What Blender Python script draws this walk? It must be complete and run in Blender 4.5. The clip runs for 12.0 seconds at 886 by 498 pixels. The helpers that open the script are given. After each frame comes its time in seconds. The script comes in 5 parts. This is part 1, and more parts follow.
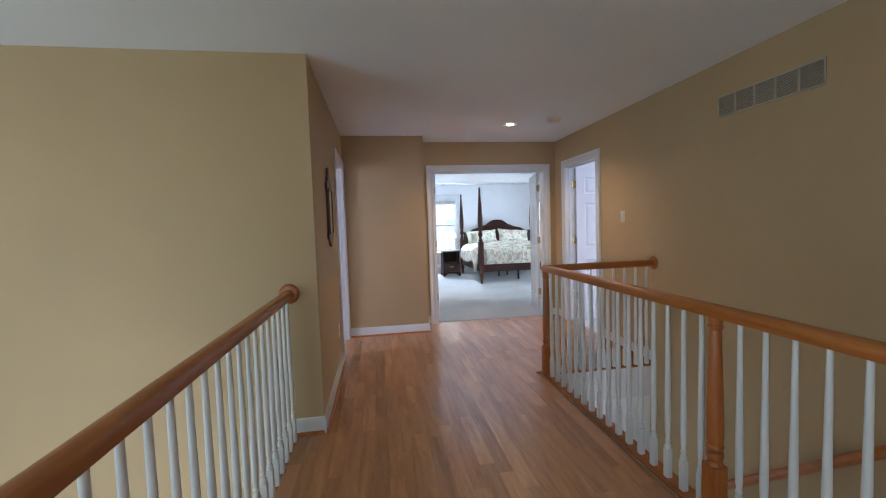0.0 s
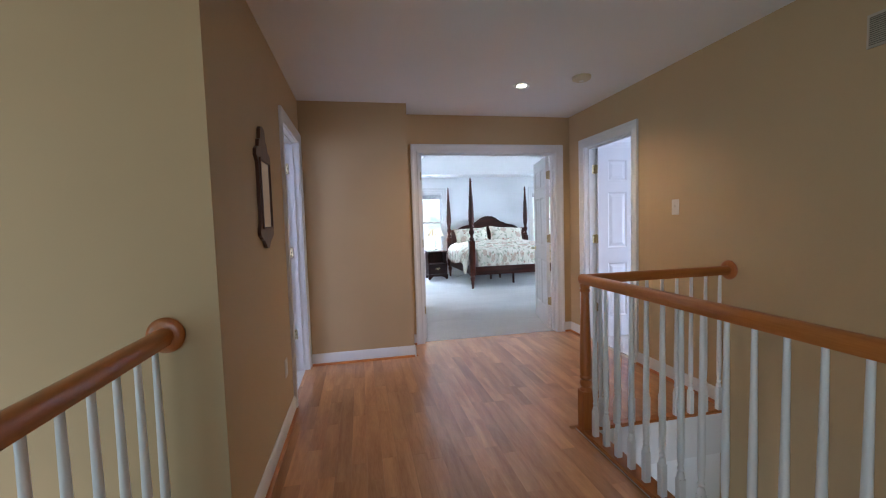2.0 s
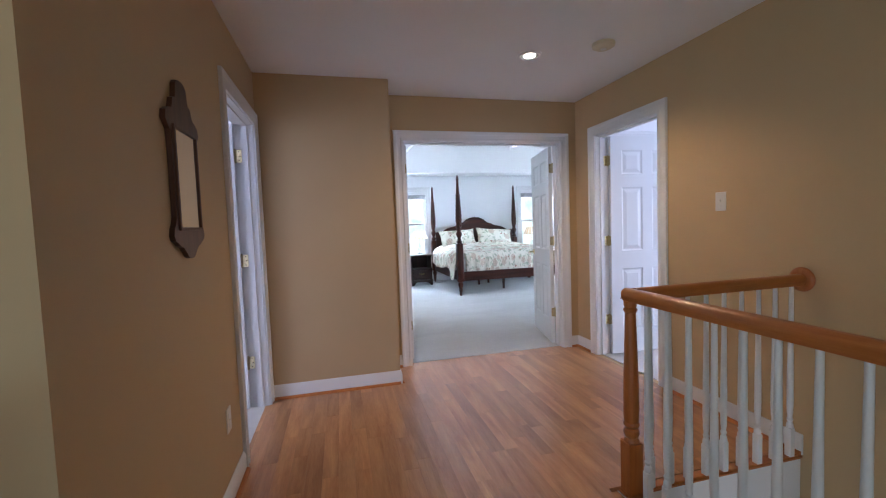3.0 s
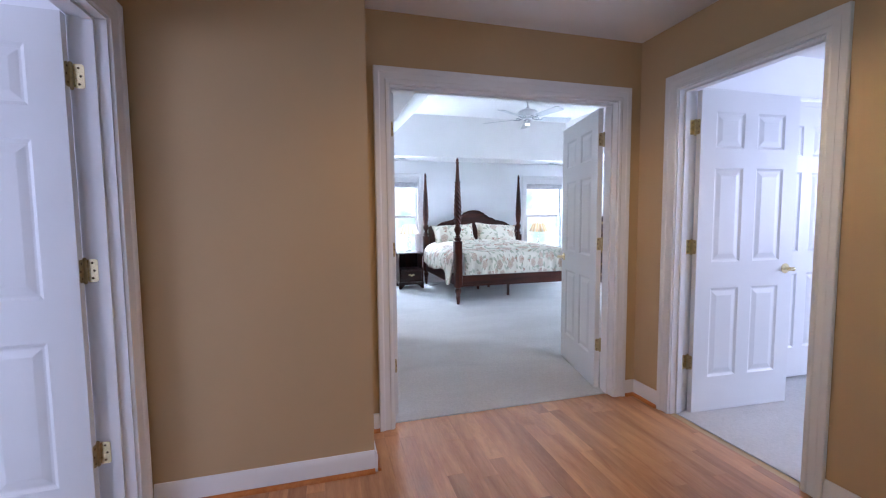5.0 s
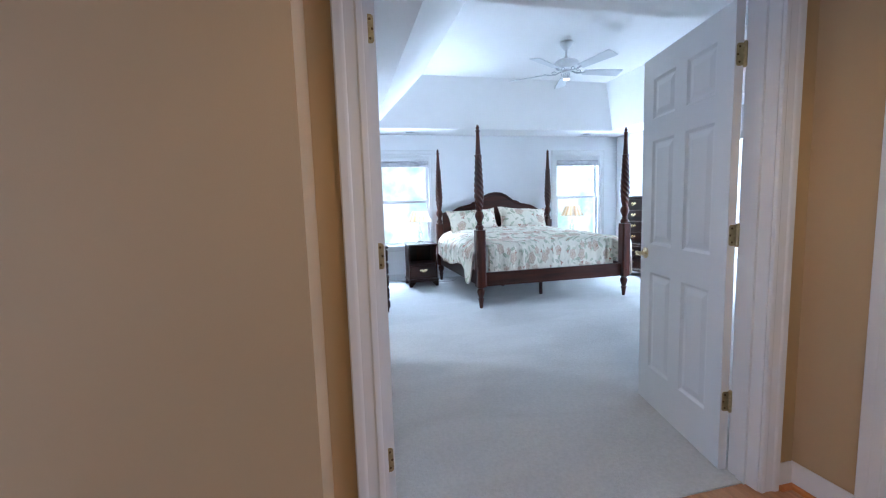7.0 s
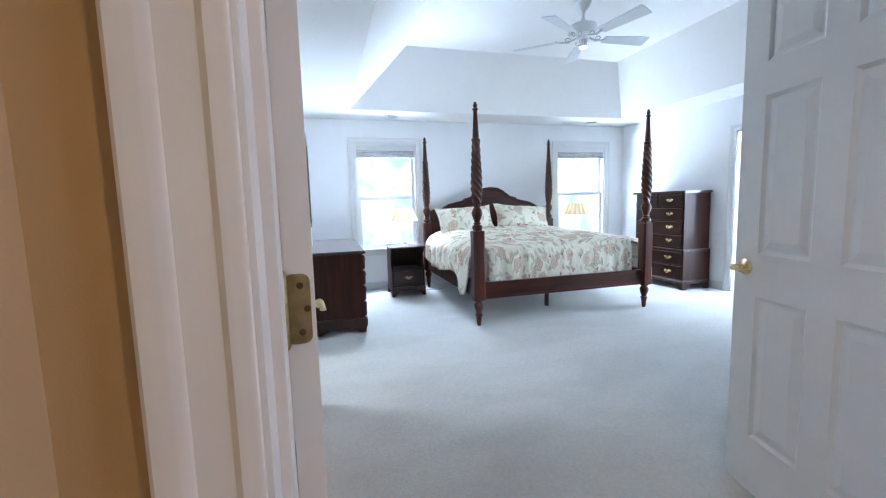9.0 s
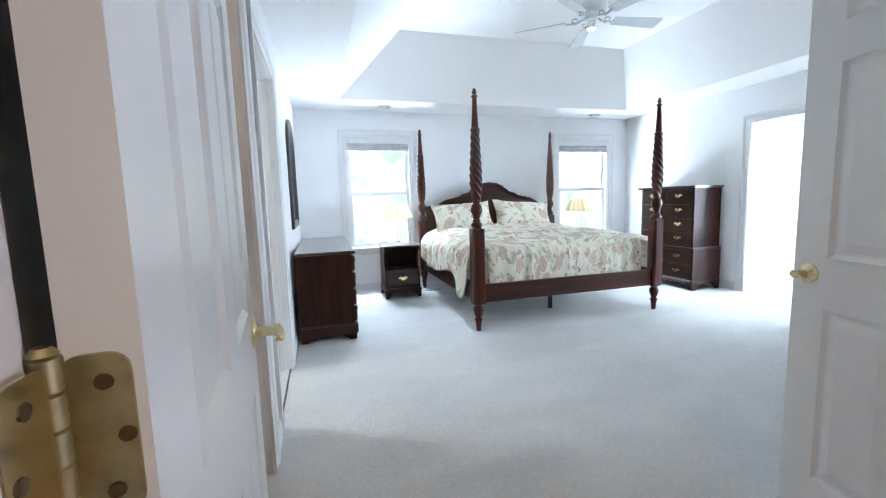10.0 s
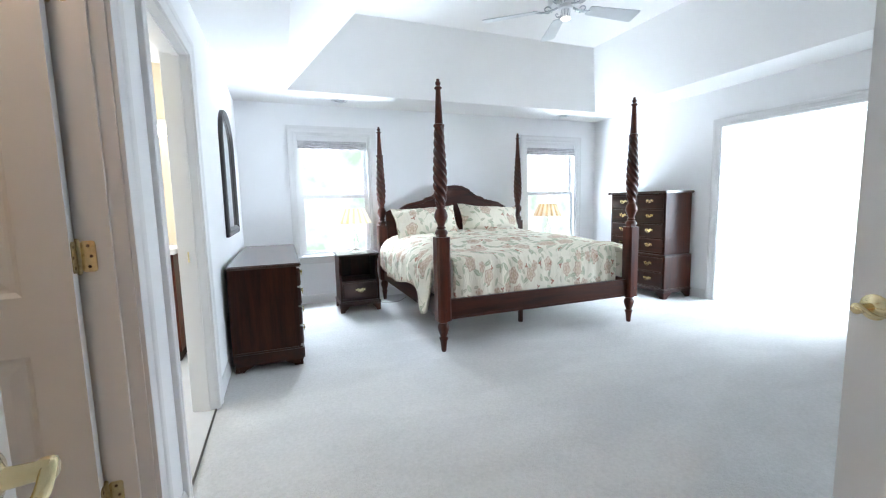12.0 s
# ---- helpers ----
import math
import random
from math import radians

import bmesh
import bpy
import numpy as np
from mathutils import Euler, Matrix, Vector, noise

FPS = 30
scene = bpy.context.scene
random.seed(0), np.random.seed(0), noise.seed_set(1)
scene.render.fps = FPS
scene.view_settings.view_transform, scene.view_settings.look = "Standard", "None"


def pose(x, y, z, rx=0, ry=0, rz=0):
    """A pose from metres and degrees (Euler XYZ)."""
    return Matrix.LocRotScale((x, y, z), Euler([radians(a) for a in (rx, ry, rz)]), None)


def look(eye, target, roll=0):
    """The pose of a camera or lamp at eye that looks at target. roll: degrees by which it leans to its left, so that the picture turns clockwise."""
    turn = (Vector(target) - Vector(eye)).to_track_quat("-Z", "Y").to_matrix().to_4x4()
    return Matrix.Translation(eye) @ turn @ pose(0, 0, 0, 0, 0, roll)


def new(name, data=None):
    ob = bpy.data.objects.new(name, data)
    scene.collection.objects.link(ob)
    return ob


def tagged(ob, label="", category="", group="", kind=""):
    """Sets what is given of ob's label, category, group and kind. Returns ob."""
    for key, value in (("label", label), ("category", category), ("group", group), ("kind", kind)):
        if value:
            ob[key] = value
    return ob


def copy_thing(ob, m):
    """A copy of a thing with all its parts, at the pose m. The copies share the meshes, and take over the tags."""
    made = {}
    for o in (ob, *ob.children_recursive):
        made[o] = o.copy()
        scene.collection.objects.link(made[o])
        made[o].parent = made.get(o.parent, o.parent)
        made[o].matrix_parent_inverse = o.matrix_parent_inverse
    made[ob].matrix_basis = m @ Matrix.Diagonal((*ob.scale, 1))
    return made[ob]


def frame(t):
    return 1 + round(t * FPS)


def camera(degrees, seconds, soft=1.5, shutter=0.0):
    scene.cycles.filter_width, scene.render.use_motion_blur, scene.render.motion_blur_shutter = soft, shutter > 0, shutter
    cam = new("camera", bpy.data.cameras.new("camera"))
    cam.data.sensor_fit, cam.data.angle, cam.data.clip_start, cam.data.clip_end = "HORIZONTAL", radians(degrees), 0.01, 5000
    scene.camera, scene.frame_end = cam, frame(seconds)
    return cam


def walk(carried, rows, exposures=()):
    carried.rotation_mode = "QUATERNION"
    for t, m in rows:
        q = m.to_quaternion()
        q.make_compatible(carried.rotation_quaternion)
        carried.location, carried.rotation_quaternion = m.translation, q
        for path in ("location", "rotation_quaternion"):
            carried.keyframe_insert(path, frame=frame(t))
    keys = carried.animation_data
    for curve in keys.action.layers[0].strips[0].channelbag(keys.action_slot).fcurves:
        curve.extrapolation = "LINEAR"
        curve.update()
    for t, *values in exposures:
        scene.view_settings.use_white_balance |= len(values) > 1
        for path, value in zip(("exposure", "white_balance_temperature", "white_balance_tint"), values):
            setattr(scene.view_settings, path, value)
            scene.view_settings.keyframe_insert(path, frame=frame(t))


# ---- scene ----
cam = camera(94.2, 12.0, soft=1.15)
PATH = [
    (0, (-0.614, -5.488, 1.341), (-0.309, -3.515, 1.223), -1.9),
    (0.5, (-0.605, -5.235, 1.326), (-0.275, -3.267, 1.206), -1.8),
    (1, (-0.564, -4.984, 1.322), (-0.213, -3.019, 1.195), -1.5),
    (1.5, (-0.525, -4.681, 1.309), (-0.159, -2.719, 1.181), -1.6),
    (2, (-0.508, -4.349, 1.296), (-0.118, -2.391, 1.17), -1.8),
    (2.5, (-0.503, -4.03, 1.295), (-0.069, -2.082, 1.171), -2.0),
    (3, (-0.46, -3.689, 1.28), (0.023, -1.752, 1.163), -2.1),
    (3.2, (-0.447, -3.551, 1.276), (0.061, -1.62, 1.159), -2.0),
    (4.8, (-0.26, -2.544, 1.258), (0.29, -0.626, 1.125), -0.7),
    (5, (-0.227, -2.408, 1.265), (0.307, -0.486, 1.119), -0.5),
    (5.5, (-0.148, -2.111, 1.263), (0.346, -0.181, 1.089), -0.9),
    (6, (-0.068, -1.808, 1.259), (0.396, 0.127, 1.057), -1.4),
    (6.5, (0.007, -1.51, 1.253), (0.462, 0.426, 1.036), -1.7),
    (7, (0.041, -1.267, 1.242), (0.505, 0.667, 1.03), -1.8),
    (8.8, (0.188, -0.477, 1.207), (0.721, 1.439, 0.993), -1.6),
    (9, (0.195, -0.4, 1.202), (0.734, 1.514, 0.985), -1.6),
    (9.5, (0.238, -0.243, 1.19), (0.782, 1.67, 0.971), -1.9),
    (10, (0.271, -0.104, 1.192), (0.83, 1.807, 0.959), -1.7),
    (10.5, (0.316, 0.012, 1.192), (0.91, 1.911, 0.955), -1.2),
    (11, (0.348, 0.12, 1.198), (0.991, 2.0, 0.97), -0.7),
    (11.5, (0.398, 0.199, 1.205), (1.073, 2.069, 0.983), -0.8),
    (12, (0.423, 0.288, 1.205), (1.144, 2.14, 0.982), -1.3),
]
LIGHT_ROWS = [(0, 0.09, 5600, 10), (3, 0.06, 5600, 13), (5.5, -0.03, 5550, 17), (7.2, -0.11, 5250, 10), (9.5, -0.03, 5800, 9), (12, 0.02, 6250, 10)]
walk(cam, [(t, look(eye, target, roll)) for t, eye, target, roll in PATH], LIGHT_ROWS)

# ---- light ----
world = bpy.data.worlds.new("sky")
scene.world = world
world.use_nodes = True
_wn = world.node_tree
_bg = _wn.nodes["Background"]
_sky = _wn.nodes.new("ShaderNodeTexSky")
_sky.sky_type, _sky.sun_disc = "NISHITA", False
_sky.sun_elevation, _sky.sun_rotation = radians(48), radians(150)
_wn.links.new(_sky.outputs[0], _bg.inputs[0])
_bg.inputs[1].default_value = 0.12


def lamp(name, kind, m, energy, color, **more):
    data = bpy.data.lights.new(name, kind)
    data.energy, data.color = energy, color
    if kind == "AREA":
        data.shape, data.size, data.size_y = "RECTANGLE", more["size"][0], more["size"][1]
    if kind == "SUN":
        data.angle = more["angle"]
    if kind == "SPOT":
        data.spot_size, data.spot_blend, data.shadow_soft_size = more["cone"], 0.6, 0.05
    if kind == "POINT":
        data.shadow_soft_size = more["radius"]
    ob = new(name, data)
    ob.matrix_world = m
    return ob


lamp("sun", "SUN", look((0, 0, 20), (6, 9, 0)), 3.6, (1, 0.95, 0.88), angle=radians(0.6))
DAY = (0.76, 0.87, 1.0)
# daylight in the openings: bedroom and bathroom windows, the sitting room's glass, the foyer's tall window, the side rooms
lamp("window_light", "AREA", look((1.06, 6.5, 2.8), (1.06, 4.9, 0.2)), 510, DAY, size=(1.3, 0.9))
lamp("window_light", "AREA", look((4.25, 6.5, 2.8), (4.25, 4.9, 0.2)), 400, DAY, size=(1.3, 0.9))
# daylight thrown up from the bright ground outside the two windows
lamp("ground_light", "AREA", look((1.06, 8.2, -1.1), (1.06, 5.4, 1.5)), 1000, DAY, size=(3.0, 2.0))
lamp("ground_light", "AREA", look((4.25, 8.2, -1.1), (4.0, 5.4, 1.5)), 720, DAY, size=(3.0, 2.0))
lamp("sitting_room_light", "AREA", look((8.25, 1.75, 1.4), (5, 2.9, 1.1)), 600, DAY, size=(2.6, 2.0))
lamp("foyer_light", "AREA", look((-5.85, -6.5, 0.2), (-1.5, -5.6, 2.4)), 56, (0.58, 0.96, 1.04), size=(2.1, 3.8))
# added fill from behind the landing, no known window; lifts the hall walls
lamp("landing_fill", "AREA", look((-2.0, -7.9, 1.0), (-1.0, 0, 0.9)), 29, (1.0, 0.95, 0.87), size=(3.0, 2.2))
# unseen lamp added downstairs only to brighten the white wall below the stairs
lamp("stair_wall_fill", "AREA", look((-0.6, -7.9, -1.5), (1.3, -2.0, -0.8)), 110, (0.95, 0.97, 1.0), size=(1.4, 1.8))
lamp("side_room_light", "AREA", look((5.8, -2.2, 1.5), (2, -0.8, 1.0)), 98, (0.76, 0.80, 1.0), size=(1.6, 1.3))
lamp("left_room_light", "AREA", look((-3.9, -1.9, 1.45), (-1.0, -0.85, 1.0)), 58, (0.78, 0.80, 1.0), size=(1.5, 1.3))
lamp("bath_window_light", "AREA", look((-3.57, 4.0, 1.5), (0, 2.5, 0.6)), 120, DAY, size=(0.9, 1.1))
lamp("bath_light", "AREA", look((-1.25, 2.75, 2.36), (-1.0, 2.8, 0.0)), 15, (1.0, 0.91, 0.76), size=(0.4, 0.4))
lamp("closet_light", "POINT", pose(-0.6, 0.75, 2.2), 8.0, (1.0, 0.78, 0.60), radius=0.06)
lamp("can_light_glow", "SPOT", look((0.885, -0.99, 2.41), (0.885, -0.99, 0)), 46, (1.0, 0.67, 0.35), cone=radians(145))


# ---- small builders ----
def mat(name, color, rough=0.5, metal=0.0, var=0.06, scale=6.0, fine=0.0, fine_scale=200.0, spec=0.5, dist=0.001, second=None):
    """A painted or plain surface: large soft blotches, small grain, and a fine bump."""
    m = bpy.data.materials.new(name)
    m.use_nodes = True
    nt = m.node_tree
    b = nt.nodes["Principled BSDF"]
    b.inputs["Roughness"].default_value, b.inputs["Metallic"].default_value = rough, metal
    b.inputs["Specular IOR Level"].default_value = spec
    tc = nt.nodes.new("ShaderNodeTexCoord")
    n1 = nt.nodes.new("ShaderNodeTexNoise")
    n1.inputs["Scale"].default_value, n1.inputs["Detail"].default_value = scale, 5
    nt.links.new(tc.outputs["Object"], n1.inputs["Vector"])
    ramp = nt.nodes.new("ShaderNodeValToRGB")
    hi = second or tuple(min(1, c * (1 + var)) for c in color)
    lo = tuple(c * (1 - var) for c in color)
    ramp.color_ramp.elements[0].position, ramp.color_ramp.elements[1].position = 0.3, 0.7
    ramp.color_ramp.elements[0].color, ramp.color_ramp.elements[1].color = (*lo, 1), (*hi, 1)
    nt.links.new(n1.outputs["Fac"], ramp.inputs["Fac"])
    nt.links.new(ramp.outputs["Color"], b.inputs["Base Color"])
    rr = nt.nodes.new("ShaderNodeMapRange")
    rr.inputs["To Min"].default_value, rr.inputs["To Max"].default_value = rough * 0.88, min(1, rough * 1.12)
    nt.links.new(n1.outputs["Fac"], rr.inputs["Value"])
    nt.links.new(rr.outputs["Result"], b.inputs["Roughness"])
    if fine:
        n2 = nt.nodes.new("ShaderNodeTexNoise")
        n2.inputs["Scale"].default_value, n2.inputs["Detail"].default_value = fine_scale, 4
        nt.links.new(tc.outputs["Object"], n2.inputs["Vector"])
        bump = nt.nodes.new("ShaderNodeBump")
        bump.inputs["Strength"].default_value, bump.inputs["Distance"].default_value = fine, dist
        nt.links.new(n2.outputs["Fac"], bump.inputs["Height"])
        nt.links.new(bump.outputs["Normal"], b.inputs["Normal"])
    return m


def wood(name, dark, light, axis=1, rough=0.35, stretch=14.0, scale=9.0, coat=0.0, pick=0.0, spec=0.5):
    """Wood with grain drawn out along one axis; pick: how much boards differ from one another."""
    m = bpy.data.materials.new(name)
    m.use_nodes = True
    nt = m.node_tree
    b = nt.nodes["Principled BSDF"]
    tc = nt.nodes.new("ShaderNodeTexCoord")
    mp = nt.nodes.new("ShaderNodeMapping")
    s = [stretch, stretch, stretch]
    s[axis] = 1.0
    mp.inputs["Scale"].default_value = s
    nt.links.new(tc.outputs["Object"], mp.inputs["Vector"])
    info = nt.nodes.new("ShaderNodeObjectInfo")
    geo = nt.nodes.new("ShaderNodeNewGeometry")
    add = nt.nodes.new("ShaderNodeMath")
    nt.links.new(info.outputs["Random"], add.inputs[0])
    nt.links.new(geo.outputs["Random Per Island"], add.inputs[1])
    fr = nt.nodes.new("ShaderNodeMath")
    fr.operation = "FRACT"
    nt.links.new(add.outputs[0], fr.inputs[0])
    mul = nt.nodes.new("ShaderNodeMath")
    mul.operation = "MULTIPLY"
    mul.inputs[1].default_value = 37.0
    nt.links.new(fr.outputs[0], mul.inputs[0])
    comb = nt.nodes.new("ShaderNodeCombineXYZ")
    for k in range(3):
        nt.links.new(mul.outputs[0], comb.inputs[k])
    off = nt.nodes.new("ShaderNodeVectorMath")
    nt.links.new(mp.outputs[0], off.inputs[0])
    if pick:
        nt.links.new(comb.outputs[0], off.inputs[1])
    n1 = nt.nodes.new("ShaderNodeTexNoise")
    n1.inputs["Scale"].default_value, n1.inputs["Detail"].default_value, n1.inputs["Distortion"].default_value = scale * 0.35, 6, 0.6
    nt.links.new(off.outputs[0], n1.inputs["Vector"])
    n2 = nt.nodes.new("ShaderNodeTexNoise")
    n2.inputs["Scale"].default_value, n2.inputs["Detail"].default_value = scale * 3, 3
    nt.links.new(off.outputs[0], n2.inputs["Vector"])
    mixf = nt.nodes.new("ShaderNodeMath")
    mixf.operation = "MULTIPLY_ADD"
    mixf.inputs[1].default_value = 0.35
    nt.links.new(n2.outputs["Fac"], mixf.inputs[0])
    nt.links.new(n1.outputs["Fac"], mixf.inputs[2])
    ramp = nt.nodes.new("ShaderNodeValToRGB")
    ramp.color_ramp.elements[0].position, ramp.color_ramp.elements[1].position = 0.45, 0.9
    ramp.color_ramp.elements[0].color, ramp.color_ramp.elements[1].color = (*dark, 1), (*light, 1)
    nt.links.new(mixf.outputs[0], ramp.inputs["Fac"])
    last = ramp.outputs["Color"]
    if pick:
        hsv = nt.nodes.new("ShaderNodeHueSaturation")
        mr = nt.nodes.new("ShaderNodeMapRange")
        mr.inputs["To Min"].default_value, mr.inputs["To Max"].default_value = 1 - pick, 1 + pick
        nt.links.new(fr.outputs[0], mr.inputs["Value"])
        nt.links.new(mr.outputs[0], hsv.inputs["Value"])
        nt.links.new(last, hsv.inputs["Color"])
        last = hsv.outputs["Color"]
    nt.links.new(last, b.inputs["Base Color"])
    b.inputs["Roughness"].default_value = rough
    b.inputs["Specular IOR Level"].default_value = spec
    b.inputs["Coat Weight"].default_value, b.inputs["Coat Roughness"].default_value = coat, 0.12
    bump = nt.nodes.new("ShaderNodeBump")
    bump.inputs["Strength"].default_value, bump.inputs["Distance"].default_value = 0.12, 0.0008
    nt.links.new(n2.outputs["Fac"], bump.inputs["Height"])
    nt.links.new(bump.outputs["Normal"], b.inputs["Normal"])
    return m


def glow(name, color, strength):
    m = bpy.data.materials.new(name)
    m.use_nodes = True
    b = m.node_tree.nodes["Principled BSDF"]
    b.inputs["Base Color"].default_value = (*color, 1)
    b.inputs["Emission Color"].default_value, b.inputs["Emission Strength"].default_value = (*color, 1), strength
    return m


def box(bm, x0, x1, y0, y1, z0, z1):
    vs = [bm.verts.new(p) for p in ((x0, y0, z0), (x1, y0, z0), (x1, y1, z0), (x0, y1, z0), (x0, y0, z1), (x1, y0, z1), (x1, y1, z1), (x0, y1, z1))]
    for f in ((3, 2, 1, 0), (4, 5, 6, 7), (0, 1, 5, 4), (1, 2, 6, 5), (2, 3, 7, 6), (3, 0, 4, 7)):
        bm.faces.new([vs[i] for i in f])
    return vs


def boxes(*all_boxes, bevel=0.0):
    bm = bmesh.new()
    for b in all_boxes:
        box(bm, *b)
    if bevel:
        bmesh.ops.bevel(bm, geom=bm.edges[:], offset=bevel, segments=2, affect="EDGES", profile=0.5)
    return bm


def lathe(bm, profile, seg=20, at=(0, 0, 0), axis="z", twist=0.0, flutes=0, depth=0.0, lo=0.0, hi=0.0):
    """A turned shape from (radius, height) pairs; between lo and hi it may carry twisted flutes."""
    rings = []
    for r, h in profile:
        ring = []
        for i in range(seg):
            a = 2 * math.pi * i / seg
            rr = r
            if flutes and lo <= h <= hi:
                rr = r * (1 - depth * (0.5 + 0.5 * math.cos(flutes * a + twist * (h - lo))))
            u, v = rr * math.cos(a), rr * math.sin(a)
            p = {"z": (u, v, h), "y": (v, h, u), "x": (h, u, v)}[axis]
            ring.append(bm.verts.new((p[0] + at[0], p[1] + at[1], p[2] + at[2])))
        rings.append(ring)
    for a, b in zip(rings, rings[1:]):
        for i in range(seg):
            bm.faces.new((a[i], a[(i + 1) % seg], b[(i + 1) % seg], b[i]))
    bm.faces.new(rings[0][::-1])
    bm.faces.new(rings[-1])
    return bm


def sweep(bm, profile, path, closed_profile=True, caps=True):
    """profile: function of the station index giving its ring of points, all of one length."""
    rings = [[bm.verts.new(p) for p in profile(i)] for i in range(path)]
    n = len(rings[0])
    for a, b in zip(rings, rings[1:]):
        for i in range(n if closed_profile else n - 1):
            bm.faces.new((a[i], a[(i + 1) % n], b[(i + 1) % n], b[i]))
    if caps:
        bm.faces.new(rings[0][::-1])
        bm.faces.new(rings[-1])
    return bm


def done(bm, name, material, smooth=0.0):
    bmesh.ops.recalc_face_normals(bm, faces=bm.faces[:])
    me = bpy.data.meshes.new(name)
    if smooth:
        for f in bm.faces:
            f.smooth = True
        for e in bm.edges:
            if len(e.link_faces) == 2 and e.calc_face_angle(0) > radians(smooth):
                e.smooth = False
    bm.to_mesh(me)
    bm.free()
    me.materials.append(material)
    return me


def part(name, bm, material, parent, label="", smooth=0.0, m=None):
    ob = new(name, done(bm, name, material, smooth))
    ob.parent = parent
    if m is not None:
        ob.matrix_local = m
    return tagged(ob, label)


def thing(name, label, category, m=None, group="", kind="", bm=None, material=None, smooth=0.0):
    ob = new(name, done(bm, name, material, smooth) if bm else None)
    if m is not None:
        ob.matrix_world = m
    return tagged(ob, label, category, group, kind)


def setting(name, bm, material, label, category="wall", smooth=0.0):
    return thing(name, label, category, kind="structure", bm=bm, material=material, smooth=smooth)


def settings(names, all_boxes, material, label, category="wall"):
    for name, b in zip(names, all_boxes):
        setting(name, boxes(b), material, label, category)


def wall_y(x0, x1, y0, y1, z0, z1, holes=()):
    """A wall along x with openings (xa, xb, za, zb), as one closed mesh."""
    bm = bmesh.new()
    xs = sorted({x0, x1, *[h[0] for h in holes], *[h[1] for h in holes]})
    zs = sorted({z0, z1, *[h[2] for h in holes], *[h[3] for h in holes]})
    g = {(i, j, k): bm.verts.new((x, (y0, y1)[k], z)) for i, x in enumerate(xs) for j, z in enumerate(zs) for k in (0, 1)}

    def solid(i, j):
        if not (0 <= i < len(xs) - 1 and 0 <= j < len(zs) - 1):
            return False
        mx, mz = (xs[i] + xs[i + 1]) / 2, (zs[j] + zs[j + 1]) / 2
        return not any(a < mx < b and c < mz < d for a, b, c, d in holes)

    for i in range(len(xs) - 1):
        for j in range(len(zs) - 1):
            if not solid(i, j):
                continue
            for k in (0, 1):
                bm.faces.new([g[i, j, k], g[i + 1, j, k], g[i + 1, j + 1, k], g[i, j + 1, k]])
            for di, dj, p, q in ((-1, 0, (i, j), (i, j + 1)), (1, 0, (i + 1, j), (i + 1, j + 1)), (0, -1, (i, j), (i + 1, j)), (0, 1, (i, j + 1), (i + 1, j + 1))):
                if not solid(i + di, j + dj):
                    bm.faces.new([g[(*p, 0)], g[(*q, 0)], g[(*q, 1)], g[(*p, 1)]])
    bmesh.ops.delete(bm, geom=[v for v in bm.verts if not v.link_faces], context="VERTS")
    return bm


def wall_x(y0, y1, x0, x1, z0, z1, holes=()):
    bm = wall_y(y0, y1, x0, x1, z0, z1, holes)
    for v in bm.verts:
        v.co.x, v.co.y = v.co.y, v.co.x
    return bm


# ---- materials ----
TAN = mat("tan_wall_paint", (0.518, 0.374, 0.206), 0.62, var=0.03, scale=1.5, fine=0.25, fine_scale=350, spec=0.3)
WHITE_WALL = mat("white_wall_paint", (0.875, 0.88, 0.885), 0.65, var=0.02, scale=1.5, fine=0.2, fine_scale=350, spec=0.3)
CEIL = mat("ceiling_paint", (0.835, 0.83, 0.82), 0.8, var=0.02, scale=1.2, fine=0.25, fine_scale=280, spec=0.2)
TRIM = mat("white_trim_paint", (0.76, 0.76, 0.755), 0.32, var=0.02, scale=4, fine=0.08, fine_scale=120)
DOOR = mat("white_door_paint", (0.73, 0.735, 0.73), 0.34, var=0.02, scale=3, fine=0.1, fine_scale=90)
